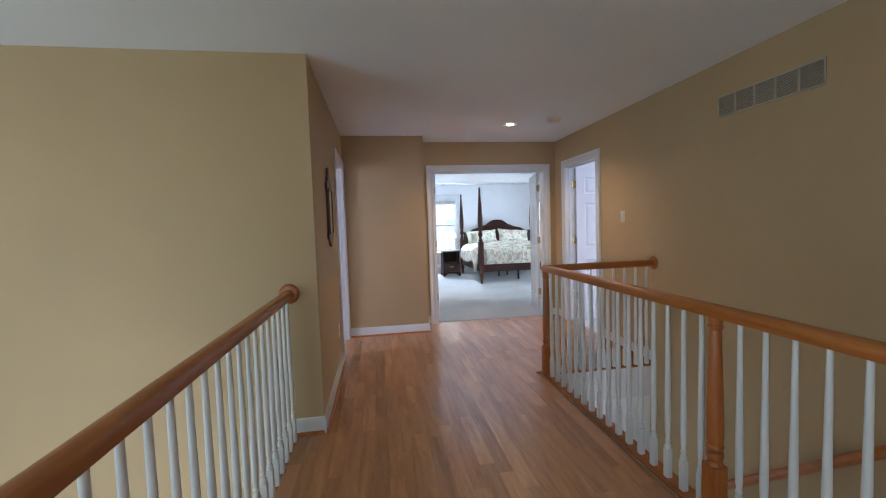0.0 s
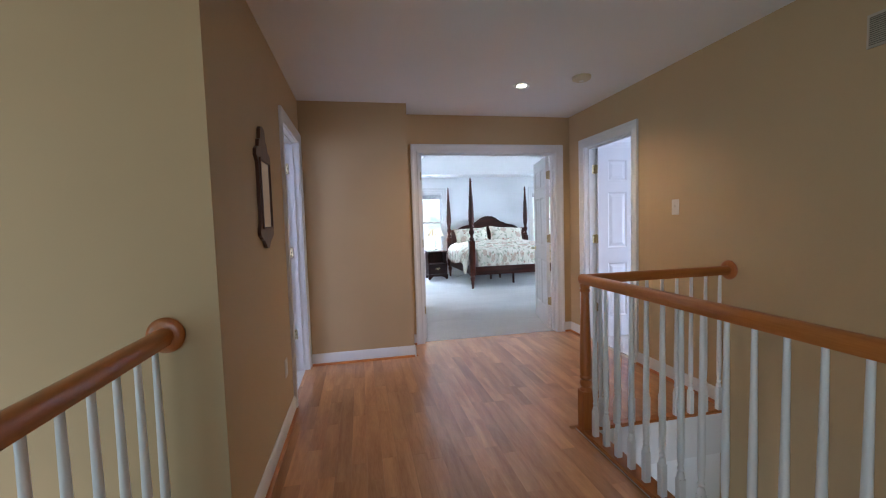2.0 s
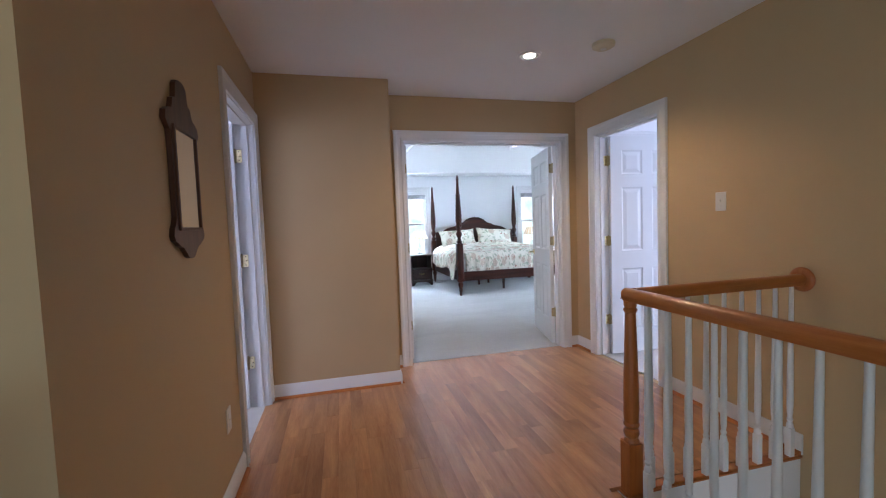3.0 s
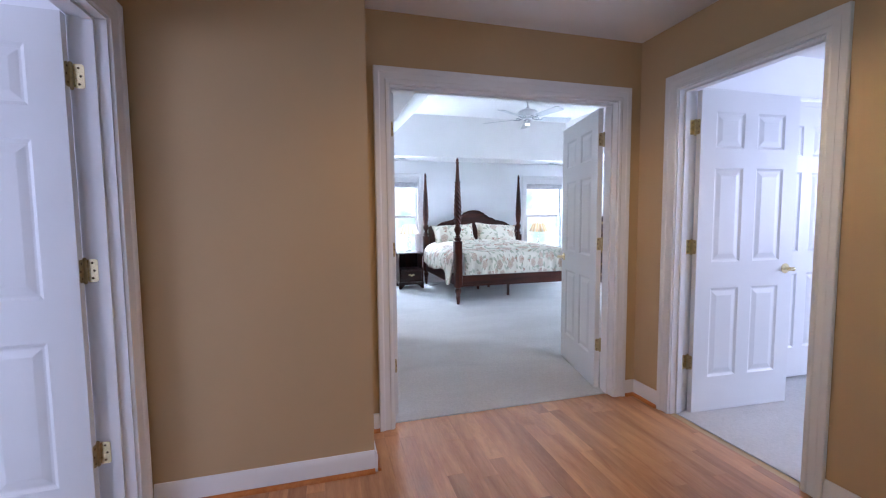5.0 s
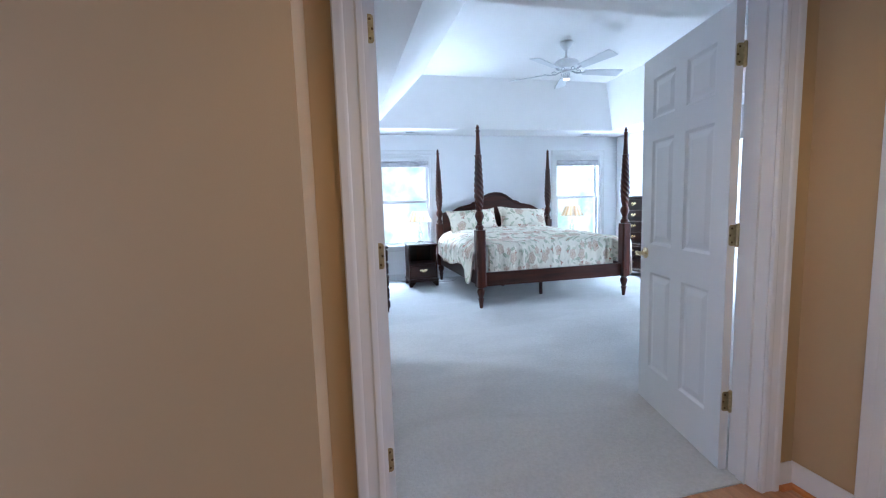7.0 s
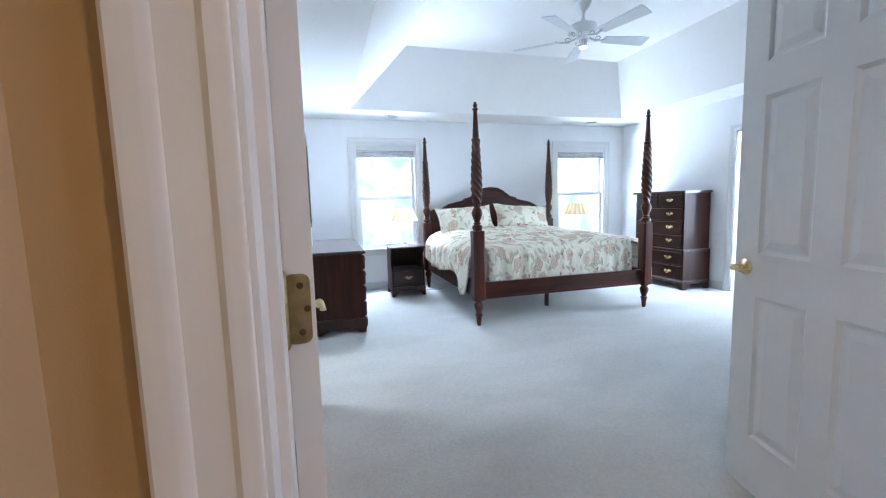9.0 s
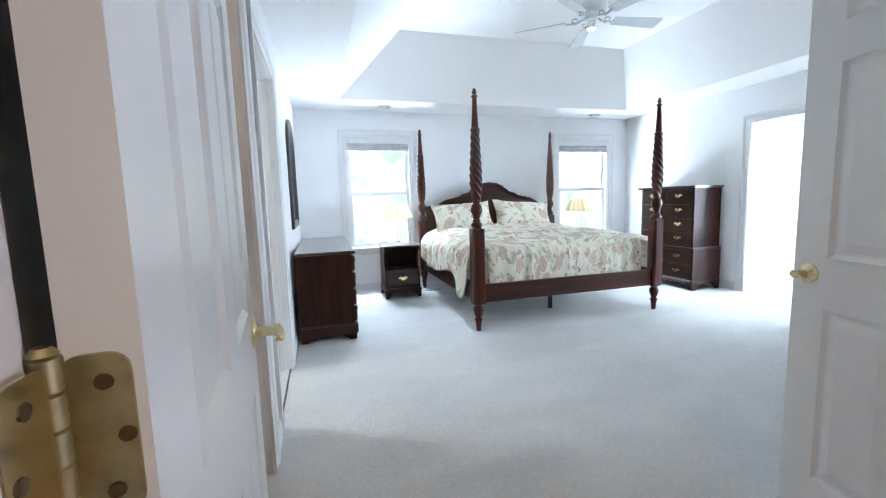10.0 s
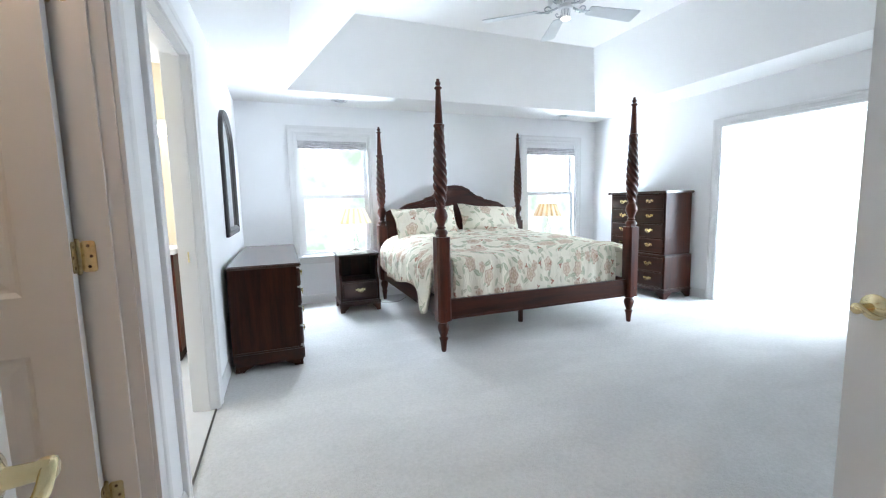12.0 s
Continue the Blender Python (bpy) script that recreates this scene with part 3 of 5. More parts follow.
def plate(bm, x0, x1, y0, y1, z0, z1, axis, r=0.012):
    """A thin plate with rounded corners; axis is the thin one."""
    a = {"y": (x0, x1), "x": (y0, y1)}[axis]
    pts = []
    for cx, cz, a0 in ((a[1] - r, z1 - r, 0), (a[0] + r, z1 - r, 90), (a[0] + r, z0 + r, 180), (a[1] - r, z0 + r, 270)):
        for k in range(5):
            q = radians(a0 + 22.5 * k)
            pts.append((cx + r * math.cos(q), cz + r * math.sin(q)))
    th = (y0, y1) if axis == "y" else (x0, x1)
    sweep(bm, lambda i: [(u, th[i], v) if axis == "y" else (th[i], u, v) for u, v in pts], 2)


def screws(bm, places, axis, s):
    for x, y, z in places:
        lathe(bm, [(0.0045, 0.0), (0.0042, s * 0.0008), (0.002, s * 0.001)], 10, (x, y, z), axis)


def lever(side):
    """A brass lever with its rose, standing off the face along side; it points towards the hinge (-x)."""
    bm = bmesh.new()
    s = side
    lathe(bm, [(0.033, 0), (0.033, s * 0.004), (0.029, s * 0.008), (0.018, s * 0.012), (0.012, s * 0.016), (0.011, s * 0.042), (0.014, s * 0.046), (0.014, s * 0.056), (0.009, s * 0.060)], 22, (0, 0, 0), "y")
    n = 18

    def ring(i):
        u = i / (n - 1)
        x = 0.010 - 0.088 * u
        z = 0.007 * math.sin(2 * math.pi * (u * 1.05 + 0.1)) - 0.006 * u ** 3
        yy = s * (0.052 + 0.005 * math.sin(u * 3))
        wide = 0.0075 + 0.0035 * u ** 2 - 0.003 * max(0.0, (u - 0.9) / 0.1) ** 2
        thin = 0.0070 - 0.0040 * min(1.0, u * 3)
        return [(x, yy + wide * math.cos(k * math.pi / 5), z + thin * math.sin(k * math.pi / 5)) for k in range(10)]

    sweep(bm, ring, n)
    return bm


HINGE_Z = (0.334, 1.075, 1.815)


def door(name, label, m, w, s, handle=True, jamb_dir=None):
    """A hung door: the pin at the root's origin, the leaf along +x, set off from the pin to the side -s."""
    root = thing(name, label, "door", m, kind="structure")
    leaf = part("leaf", door_leaf(w - 0.003), DOOR, root, m=pose(0.003, -s * 0.0225, 0))
    for z in HINGE_Z:
        bm = bmesh.new()
        lathe(bm, [(0.004, -0.052), (0.0068, -0.048)] + [(r, -0.0475 + 0.019 * k + d) for k in range(5) for r, d in ((0.0056, 0.0), (0.0074, 0.0012), (0.0074, 0.0178), (0.0056, 0.019))] + [(0.0068, 0.048), (0.004, 0.052)], 14, (0, 0, z))
        plate(bm, 0.0005, 0.003, min(-s * 0.0035, -s * 0.0345), max(-s * 0.0035, -s * 0.0345), z - 0.045, z + 0.045, "x", 0.010)
        h = part("hinge", bm, OLD_BRASS, root, "aged brass butt hinge", smooth=35)
        sb = bmesh.new()
        screws(sb, [(0.0003, -s * 0.0225 + s * 0.000, z + 0.03), (0.0003, -s * 0.030, z), (0.0003, -s * 0.0225, z - 0.03)], "x", -1)
        part("screw", sb, SCREW, h)
        if jamb_dir is not None:
            jb = bmesh.new()
            plate(jb, 0.0015, 0.004, -0.041, -0.005, z - 0.045, z + 0.045, "x", 0.010)
            jm = Matrix.Rotation(jamb_dir, 4, "Z")
            jp = part("jamb_plate", jb, BRASS, h, "brass hinge plate on the jamb", smooth=35, m=jm)
            sb = bmesh.new()
            screws(sb, [(0.004, -0.024, z + 0.03), (0.004, -0.032, z), (0.004, -0.024, z - 0.03)], "x", 1)
            for v in sb.verts:
                v.co = jm @ v.co
            part("screw", sb, SCREW, h)
    if handle:
        for side in (1, -1):
            part("handle", lever(side), BRASS, leaf, "polished brass lever handle", smooth=40, m=pose(w - 0.060, side * 0.0175, 0.92))
        lb = bmesh.new()
        plate(lb, w - 0.0045, w - 0.0025, -0.0125, 0.0125, 0.895, 0.945, "x", 0.003)
        part("latch_plate", lb, BRASS, leaf, "brass latch plate")
    return root


door("door_bedroom_left", "white six-panel door leaf standing open into the bedroom", pose(0.1365, 0.1375, 0, 0, 0, 95.2), 0.765, 1, jamb_dir=radians(-95.2))
door("door_bedroom_right", "white six-panel door leaf standing open into the bedroom", pose(1.6685, 0.1375, 0, 0, 0, 76.4), 0.765, -1)
door("door_hall_left", "white six-panel door standing open into the small room", pose(HL - 0.1245, -0.4985, 0, 0, 0, -178), 0.745, -1)
door("door_hall_right", "white six-panel door standing open into the side bedroom", pose(HR + 0.1245, -0.3305, 0, 0, 0, -3), 0.758, 1)
door("door_closet", "white six-panel closet door standing open", pose(-0.1245, 1.7545, 0, 0, 0, -178), 0.75, -1)
door("door_bathroom", "white six-panel bathroom door standing open", pose(-0.1245, 2.1555, 0, 0, 0, 178), 0.80, 1)
for _x, _a, _s in ((2.08, 0, -1), (3.62, 180, 1)):
    door("door_wardrobe", "closed white six-panel wardrobe door", pose(_x, -0.1445, 0.02, 0, 0, _a), 0.768, _s)
_wf = setting("door_frame_wardrobe", casing(2.07, 3.63, HEAD + 0.02, on_front(-0.10, -1)), TRIM, "white moulded casing of the wardrobe doors", "door frame", smooth=25)
# hinge plates let into the jambs of doors that stand open
for _nm, _x0, _y, _n in (("hinge_plates_left_door", HL - 0.118, -0.4952, 3), ("hinge_plates_closet", -0.118, 1.7578, 3), ("hinge_plates_right_door", HR + 0.082, -0.3272, 3)):
    for _z in HINGE_Z:
        _bm = bmesh.new()
        plate(_bm, _x0, _x0 + 0.036, _y - 0.0022, _y, _z - 0.045, _z + 0.045, "y", 0.009)
        _h = thing("hinge_plate", "brass hinge plate let into the door jamb", "hinge", bm=_bm, material=BRASS, smooth=35, group="hinge plates", kind="structure")
        _sb = bmesh.new()
        screws(_sb, [(_x0 + 0.018, _y - 0.0022, _z + 0.03), (_x0 + 0.024, _y - 0.0022, _z), (_x0 + 0.018, _y - 0.0022, _z - 0.03)], "y", -1)
        part("screw", _sb, SCREW, _h)
_bm = bmesh.new()
plate(_bm, -0.085, -0.055, 2.9706, 2.9728, 0.90, 0.96, "y", 0.004)
thing("strike_plate", "brass strike plate on the bathroom door jamb", "strike plate", bm=_bm, material=BRASS, kind="structure")


# ---- railings ----
def rail_ring():
    return [(-0.022, 0.0), (-0.024, 0.010), (-0.030, 0.018), (-0.031, 0.033), (-0.027, 0.046), (-0.016, 0.055), (0.0, 0.058), (0.016, 0.055), (0.027, 0.046), (0.031, 0.033), (0.030, 0.018), (0.024, 0.010), (0.022, 0.0)]


RZ = 0.902
RX, LX, RETY = 0.813, -1.197, -2.085
N2Y = -3.925


def rosette(bm, x, y, z, axis, s):
    lathe(bm, [(0.062, 0.0), (0.064, s * 0.006), (0.060, s * 0.014), (0.049, s * 0.019), (0.034, s * 0.021)], 28, (x, y, z), axis)


def baluster_bm():
    bm = bmesh.new()
    box(bm, -0.016, 0.016, -0.016, 0.016, 0.0, 0.155)
    bmesh.ops.bevel(bm, geom=bm.edges[:], offset=0.003, segments=1, affect="EDGES")
    lathe(bm, [(0.0155, 0.153), (0.0165, 0.165), (0.014, 0.178), (0.0095, 0.186), (0.013, 0.192), (0.0145, 0.199), (0.011, 0.206), (0.0105, 0.214), (0.0135, 0.235), (0.0155, 0.30), (0.0148, 0.42), (0.0118, 0.66), (0.0098, RZ + 0.002)], 12)
    return bm


def newel_bm():
    bm = bmesh.new()
    box(bm, -0.036, 0.036, -0.036, 0.036, 0.0, 0.245)
    bmesh.ops.bevel(bm, geom=bm.edges[:], offset=0.004, segments=2, affect="EDGES")
    lathe(bm, [(0.035, 0.243), (0.034, 0.252), (0.026, 0.262), (0.033, 0.272), (0.036, 0.286), (0.034, 0.300), (0.026, 0.308), (0.030, 0.314), (0.036, 0.322), (0.036, 0.330), (0.031, 0.338), (0.034, 0.352), (0.0355, 0.40), (0.034, 0.50), (0.027, 0.72), (0.0235, 0.848), (0.030, 0.856), (0.031, 0.864), (0.025, 0.872), (0.029, 0.884), (0.029, RZ + 0.001)], 22)
    return bm


BAL = done(baluster_bm(), "baluster", TRIM, 35)
NEW = done(newel_bm(), "newel", OAK_POST, 35)


def fit_part(name, me, parent, x, y, label=""):
    ob = new(name, me)
    ob.parent = parent
    ob.matrix_local = pose(x, y, 0.0)
    return tagged(ob, label)


stair_rail = thing("stair_railing", "oak handrail on white turned balusters round the stairwell", "railing")
_bm = bmesh.new()
sweep(_bm, lambda i: [(RX + u, (-8.0, RETY + 0.03)[i], RZ + v) for u, v in rail_ring()], 2)
bmesh.ops.bevel(_bm, geom=[e for e in _bm.edges if all(v.co.y > RETY for v in e.verts)], offset=0.006, segments=2, affect="EDGES")
part("handrail", _bm, OAK_RAIL, stair_rail, "polished oak handrail", smooth=40)
_bm = bmesh.new()
sweep(_bm, lambda i: [((RX + 0.025, HR - 0.02)[i], RETY + u, RZ + v) for u, v in rail_ring()], 2)
part("handrail", _bm, wood("oak_rail_cross", (0.37, 0.108, 0.019), (0.51, 0.19, 0.044), axis=0, rough=0.34, scale=6, coat=0.2), stair_rail, "polished oak handrail", smooth=40)
_bm = bmesh.new()
rosette(_bm, HR - 0.0005, RETY, RZ + 0.029, "x", -1)
part("rosette", _bm, OAK_POST, stair_rail, "round oak wall rosette", smooth=40)
fit_part("newel", NEW, stair_rail, RX, RETY, "turned oak newel post")
fit_part("newel", NEW, stair_rail, RX, N2Y, "turned oak newel post")
for _k in range(16):
    fit_part("baluster", BAL, stair_rail, RX, RETY - 0.105 - 0.1105 * _k)
for _k in range(34):
    fit_part("baluster", BAL, stair_rail, RX, N2Y - 0.125 - 0.1115 * _k)
for _k in range(9):
    fit_part("baluster", BAL, stair_rail, RX + 0.103 + 0.1078 * _k, RETY)

foyer_rail = thing("foyer_railing", "oak handrail on white turned balusters along the foyer", "railing")
_bm = bmesh.new()
sweep(_bm, lambda i: [(LX + u, (-8.0, FOY - 0.02)[i], RZ + v) for u, v in rail_ring()], 2)
part("handrail", _bm, OAK_RAIL, foyer_rail, "polished oak handrail", smooth=40)
_bm = bmesh.new()
rosette(_bm, LX, FOY - 0.0005, RZ + 0.029, "y", -1)
part("rosette", _bm, OAK_POST, foyer_rail, "round oak wall rosette", smooth=40)
for _k in range(46):
    fit_part("baluster", BAL, foyer_rail, LX, FOY - 0.09 - 0.1115 * _k)

# stair: carpeted flight going down towards the far end, wall rail, skirt
stair = thing("staircase", "carpeted staircase descending beside the tan wall", "staircase", kind="structure")
_top = -4.72
for _k in range(1, 13):
    _y0 = _top + 0.222 * (_k - 1)
    part("step", boxes((0.90, HR - 0.002, _y0, _y0 + 0.25, LOW, -0.1833 * _k), bevel=0.008), CARPET, stair)
_bm = bmesh.new()
sl = 0.1833 / 0.222
sweep(_bm, lambda i: [(HR - 0.075 + u * 1.15, (-5.0, -2.2)[i], 0.90 - 0.06 - sl * ((-5.0, -2.2)[i] - _top) - 0.03 + v * 1.3) for u, v in rail_ring()], 2)
wall_rail = thing("wall_handrail", "oak handrail sloping down the stairwell wall", "handrail", bm=_bm, material=OAK_RAIL, smooth=40)
for _y in (-4.9, -2.6):
    _z = 0.81 - sl * (_y - _top)
    _bm = bmesh.new()
    lathe(_bm, [(0.02, 0.0), (0.018, -0.008), (0.007, -0.012), (0.007, -0.06)], 12, (HR - 0.0005, _y, _z - 0.03), "x")
    lathe(_bm, [(0.007, -0.001), (0.007, 0.032)], 10, (HR - 0.06, _y, _z - 0.03), "z")
    part("bracket", _bm, BRASS, wall_rail, "brass rail bracket", smooth=40)

# oak nosings along the open floor edges, white fascia below
def nosing(name, x0, x1, y0, y1, label):
    bm = boxes((x0, x1, y0, y1, -0.022, 0.002))
    bmesh.ops.bevel(bm, geom=bm.edges[:], offset=0.009, segments=3, affect="EDGES")
    return setting(name, bm, OAK_RAIL, label, "trim", smooth=40)


nosing("nosing_stairwell_side", 0.7672, 0.872, -4.75, -2.105, "oak nosing along the stairwell edge")
nosing("nosing_stairwell_end", 0.7672, HR - 0.001, -2.104, -2.042, "oak nosing at the end of the stairwell")
nosing("nosing_foyer", -1.265, -1.19, -8.0, FOY - 0.001, "oak nosing along the foyer edge")
setting("fascia_stairwell", boxes((0.846, HR - 0.001, -2.088, -2.071, -0.30, -0.024), (0.846, 0.862, -4.75, -2.089, -0.30, -0.024)), TRIM, "white painted fascia of the stairwell", "trim")
setting("fascia_foyer", boxes((-1.262, -1.251, -8.0, FOY - 0.001, -0.30, -0.024)), TRIM, "white painted fascia along the foyer", "trim")

# ---- windows ----
def let_through(m, color, share):
    """Thin cloth: part of the light passes and scatters."""
    nt = m.node_tree
    tr = nt.nodes.new("ShaderNodeBsdfTranslucent")
    if isinstance(color, tuple):
        tr.inputs["Color"].default_value = (*color, 1)
    else:
        nt.links.new(color, tr.inputs["Color"])
    mx = nt.nodes.new("ShaderNodeMixShader")
    mx.inputs["Fac"].default_value = share
    nt.links.new(nt.nodes["Principled BSDF"].outputs[0], mx.inputs[1])
    nt.links.new(tr.outputs[0], mx.inputs[2])
    nt.links.new(mx.outputs[0], nt.nodes["Material Output"].inputs["Surface"])
    return m


SHADE = let_through(mat("roman_shade_cloth", (0.50, 0.49, 0.49), 0.9, var=0.22, scale=14, fine=0.4, fine_scale=600), (0.60, 0.60, 0.62), 0.15)
GLASS = bpy.data.materials.new("window_glass")
GLASS.use_nodes = True
_g = GLASS.node_tree.nodes["Principled BSDF"]
_g.inputs["Transmission Weight"].default_value, _g.inputs["Roughness"].default_value, _g.inputs["IOR"].default_value = 1.0, 0.0, 1.02


def window(name, x0, x1, z0, z1):
    y = BY1
    root = setting(name, casing(x0, x1, z1, on_front(y, -1), sill=z0), TRIM, "white double-hung window with a folded shade", "window", smooth=25)
    part("window_frame", boxes((x0 + 0.0005, x0 + 0.022, y, y + 0.14, z0, z1), (x1 - 0.022, x1 - 0.0005, y, y + 0.14, z0, z1), (x0 + 0.022, x1 - 0.022, y, y + 0.14, z1 - 0.022, z1 - 0.0005)), TRIM, root)
    part("window_sill", boxes((x0 - 0.12, x1 + 0.12, y - 0.045, y + 0.0, z0 - 0.026, z0 - 0.001), bevel=0.006), TRIM, root, smooth=30)
    part("apron", boxes((x0 - 0.09, x1 + 0.09, y - 0.016, y - 0.0005, z0 - 0.095, z0 - 0.027), bevel=0.003), TRIM, root)
    zm = (z0 + z1) / 2 - 0.02
    for a, b, yy in ((z0 + 0.004, zm + 0.02, y + 0.045), (zm - 0.02, z1 - 0.024, y + 0.085)):
        xa, xb = x0 + 0.0235, x1 - 0.0235
        sash = part("sash", boxes((xa, xa + 0.045, yy, yy + 0.034, a, b), (xb - 0.045, xb, yy, yy + 0.034, a, b), (xa + 0.045, xb - 0.045, yy, yy + 0.034, a, a + 0.05), (xa + 0.045, xb - 0.045, yy, yy + 0.034, b - 0.04, b)), TRIM, root)
        pane = part("pane", boxes((xa + 0.045, xb - 0.045, yy + 0.014, yy + 0.018, a + 0.05, b - 0.04)), GLASS, sash)
        pane.visible_shadow = False
    return root


def roman_shade(x0, x1, ztop):
    bm = bmesh.new()
    n = 26

    def ring(i):
        x = x0 + 0.03 + (x1 - x0 - 0.06) * i / (n - 1)
        w = 0.004 * math.sin(i * 1.9) + 0.003 * math.sin(i * 0.7)
        front = []
        for k in range(9):
            z = ztop - 0.085 - 0.0125 * k
            front.append((x, BY1 + 0.004 - 0.012 * (k % 2) - 0.003 * k * 0.5, z + w * k / 8))
        back = [(x, BY1 + 0.034, z) for _, _, z in front[::-1]]
        return front + back

    sweep(bm, ring, n)
    root = thing("roman_shade", "grey striped roman shade folded up in the window", "window shade", bm=bm, material=SHADE, group="window shades")
    part("headrail", boxes((x0 + 0.025, x1 - 0.025, BY1 + 0.010, BY1 + 0.040, ztop - 0.083, ztop - 0.0235), bevel=0.004), TRIM, root, "white head rail")
    return root


window("window_1", 0.622, 1.498, 0.592, 2.063)
window("window_2", 3.802, 4.698, 0.592, 2.063)
roman_shade(0.622, 1.498, 2.063)
roman_shade(3.802, 4.698, 2.063)


def haze(name, strength):
    """Distance outside: pale sky and blown-out foliage."""
    m = bpy.data.materials.new(name)
    m.use_nodes = True
    nt = m.node_tree
    nt.nodes.remove(nt.nodes["Principled BSDF"])
    em = nt.nodes.new("ShaderNodeEmission")
    tc = nt.nodes.new("ShaderNodeTexCoord")
    n1 = nt.nodes.new("ShaderNodeTexNoise")
    n1.inputs["Scale"].default_value, n1.inputs["Detail"].default_value = 0.9, 8
    nt.links.new(tc.outputs["Object"], n1.inputs["Vector"])
    ramp = nt.nodes.new("ShaderNodeValToRGB")
    ramp.color_ramp.elements[0].position, ramp.color_ramp.elements[1].position = 0.36, 0.56
    ramp.color_ramp.elements[0].color, ramp.color_ramp.elements[1].color = (0.50, 0.70, 0.52, 1), (0.95, 0.98, 1, 1)
    nt.links.new(n1.outputs["Fac"], ramp.inputs["Fac"])
    nt.links.new(ramp.outputs["Color"], em.inputs["Color"])
    em.inputs["Strength"].default_value = strength
    nt.links.new(em.outputs[0], nt.nodes["Material Output"].inputs["Surface"])
    return m


HAZE = haze("bright_distance", 1.95)
setting("backdrop_garden", boxes((-14, 22, 16.0, 16.2, -6, 14)), HAZE, "bright sky and foliage outside the windows", "backdrop")
setting("backdrop_side", boxes((18.0, 18.2, -12, 15.9, -6, 14)), haze("bright_sky", 3.0), "bright sky outside the sitting room", "backdrop")


# ---- bed ----
def spin(bm, profile, seg, at, lo, hi):
    fine = []
    for (r0, h0), (r1, h1) in zip(profile, profile[1:]):
        k = max(1, int((h1 - h0) / 0.0055)) if h0 >= lo - 1e-6 and h1 <= hi + 1e-6 else 1
        for i in range(k):
            u = i / k
            fine.append((r0 + (r1 - r0) * u, h0 + (h1 - h0) * u))
    fine.append(profile[-1])
    lathe(bm, fine, seg, at, twist=95.0, flutes=5, depth=0.27, lo=lo, hi=hi)


def post_bm():
    bm = bmesh.new()
    lathe(bm, [(0.016, 0.0), (0.021, 0.012), (0.026, 0.07), (0.030, 0.095), (0.036, 0.105), (0.036, 0.115), (0.024, 0.124), (0.034, 0.15), (0.044, 0.185), (0.047, 0.205), (0.040, 0.225), (0.028, 0.238), (0.044, 0.248), (0.046, 0.262)], 24)
    box(bm, -0.057, 0.057, -0.057, 0.057, 0.26, 0.955)
    bmesh.ops.bevel(bm, geom=[e for e in bm.edges if abs(e.verts[0].co.z - e.verts[1].co.z) > 0.5], offset=0.016, segments=1, affect="EDGES")
    bmesh.ops.bevel(bm, geom=[e for e in bm.edges if all(v.co.z > 0.95 for v in e.verts)], offset=0.024, segments=4, affect="EDGES", clamp_overlap=True)
    spin(bm, [(0.052, 0.953), (0.050, 0.972), (0.040, 0.986), (0.028, 0.992), (0.036, 1.0), (0.036, 1.008), (0.026, 1.016), (0.036, 1.045), (0.053, 1.085), (0.052, 1.11), (0.040, 1.142), (0.029, 1.156), (0.036, 1.163), (0.036, 1.172), (0.038, 1.178), (0.048, 1.22), (0.058, 1.33), (0.056, 1.45), (0.046, 1.62), (0.039, 1.772), (0.042, 1.778), (0.042, 1.790), (0.030, 1.798), (0.0305, 1.81), (0.018, 2.048), (0.028, 2.056), (0.028, 2.066), (0.013, 2.076), (0.020, 2.090), (0.021, 2.100), (0.011, 2.114), (0.014, 2.122), (0.004, 2.130)], 40, (0, 0, 0), 1.178, 1.772)
    return bm


PX0, PX1, PY0, PY1 = 1.585, 3.532, 3.302, 5.335
bed = thing("four_poster_bed", "dark mahogany four-poster bed with rope-twist posts", "bed", pose(0, 0, 0.007))
POST = done(post_bm(), "post", MAHOG, 35)
for _x, _y in ((PX0, PY0), (PX1, PY0), (PX0, PY1), (PX1, PY1)):
    fit_part("post", POST, bed, _x, _y, "rope-twist turned post with an urn finial")


def head_top(s):
    s = abs(s)
    pts = ((0, 1.425), (0.10, 1.418), (0.2, 1.385), (0.28, 1.33), (0.35, 1.285), (0.44, 1.268), (0.47, 1.240), (0.56, 1.222), (0.70, 1.195), (0.82, 1.135), (0.9, 1.09), (1.0, 1.075))
    for (a, za), (b, zb) in zip(pts, pts[1:]):
        if s <= b:
            u = (s - a) / (b - a)
            u = u * u * (3 - 2 * u) if a < 0.4 else u
            return za + (zb - za) * u
    return 1.075


def headboard_bm():
    bm = bmesh.new()
    n = 64
    cx, hw = (PX0 + PX1) / 2, (PX1 - PX0) / 2 - 0.05
    rings = []
    for i in range(n + 1):
        s = -1 + 2 * i / n
        x = cx + hw * s
        zt = head_top(s)
        rings.append([bm.verts.new(p) for p in ((x, PY1 - 0.016, 0.36), (x, PY1 - 0.016, zt - 0.05), (x, PY1 - 0.026, zt - 0.042), (x, PY1 - 0.030, zt - 0.012), (x, PY1 - 0.020, zt), (x, PY1 + 0.012, zt), (x, PY1 + 0.014, 0.36))])
    for a, b in zip(rings, rings[1:]):
        for k in range(7):
            bm.faces.new((a[k], a[(k + 1) % 7], b[(k + 1) % 7], b[k]))
    bm.faces.new(rings[0])
    bm.faces.new(rings[-1])
    return bm


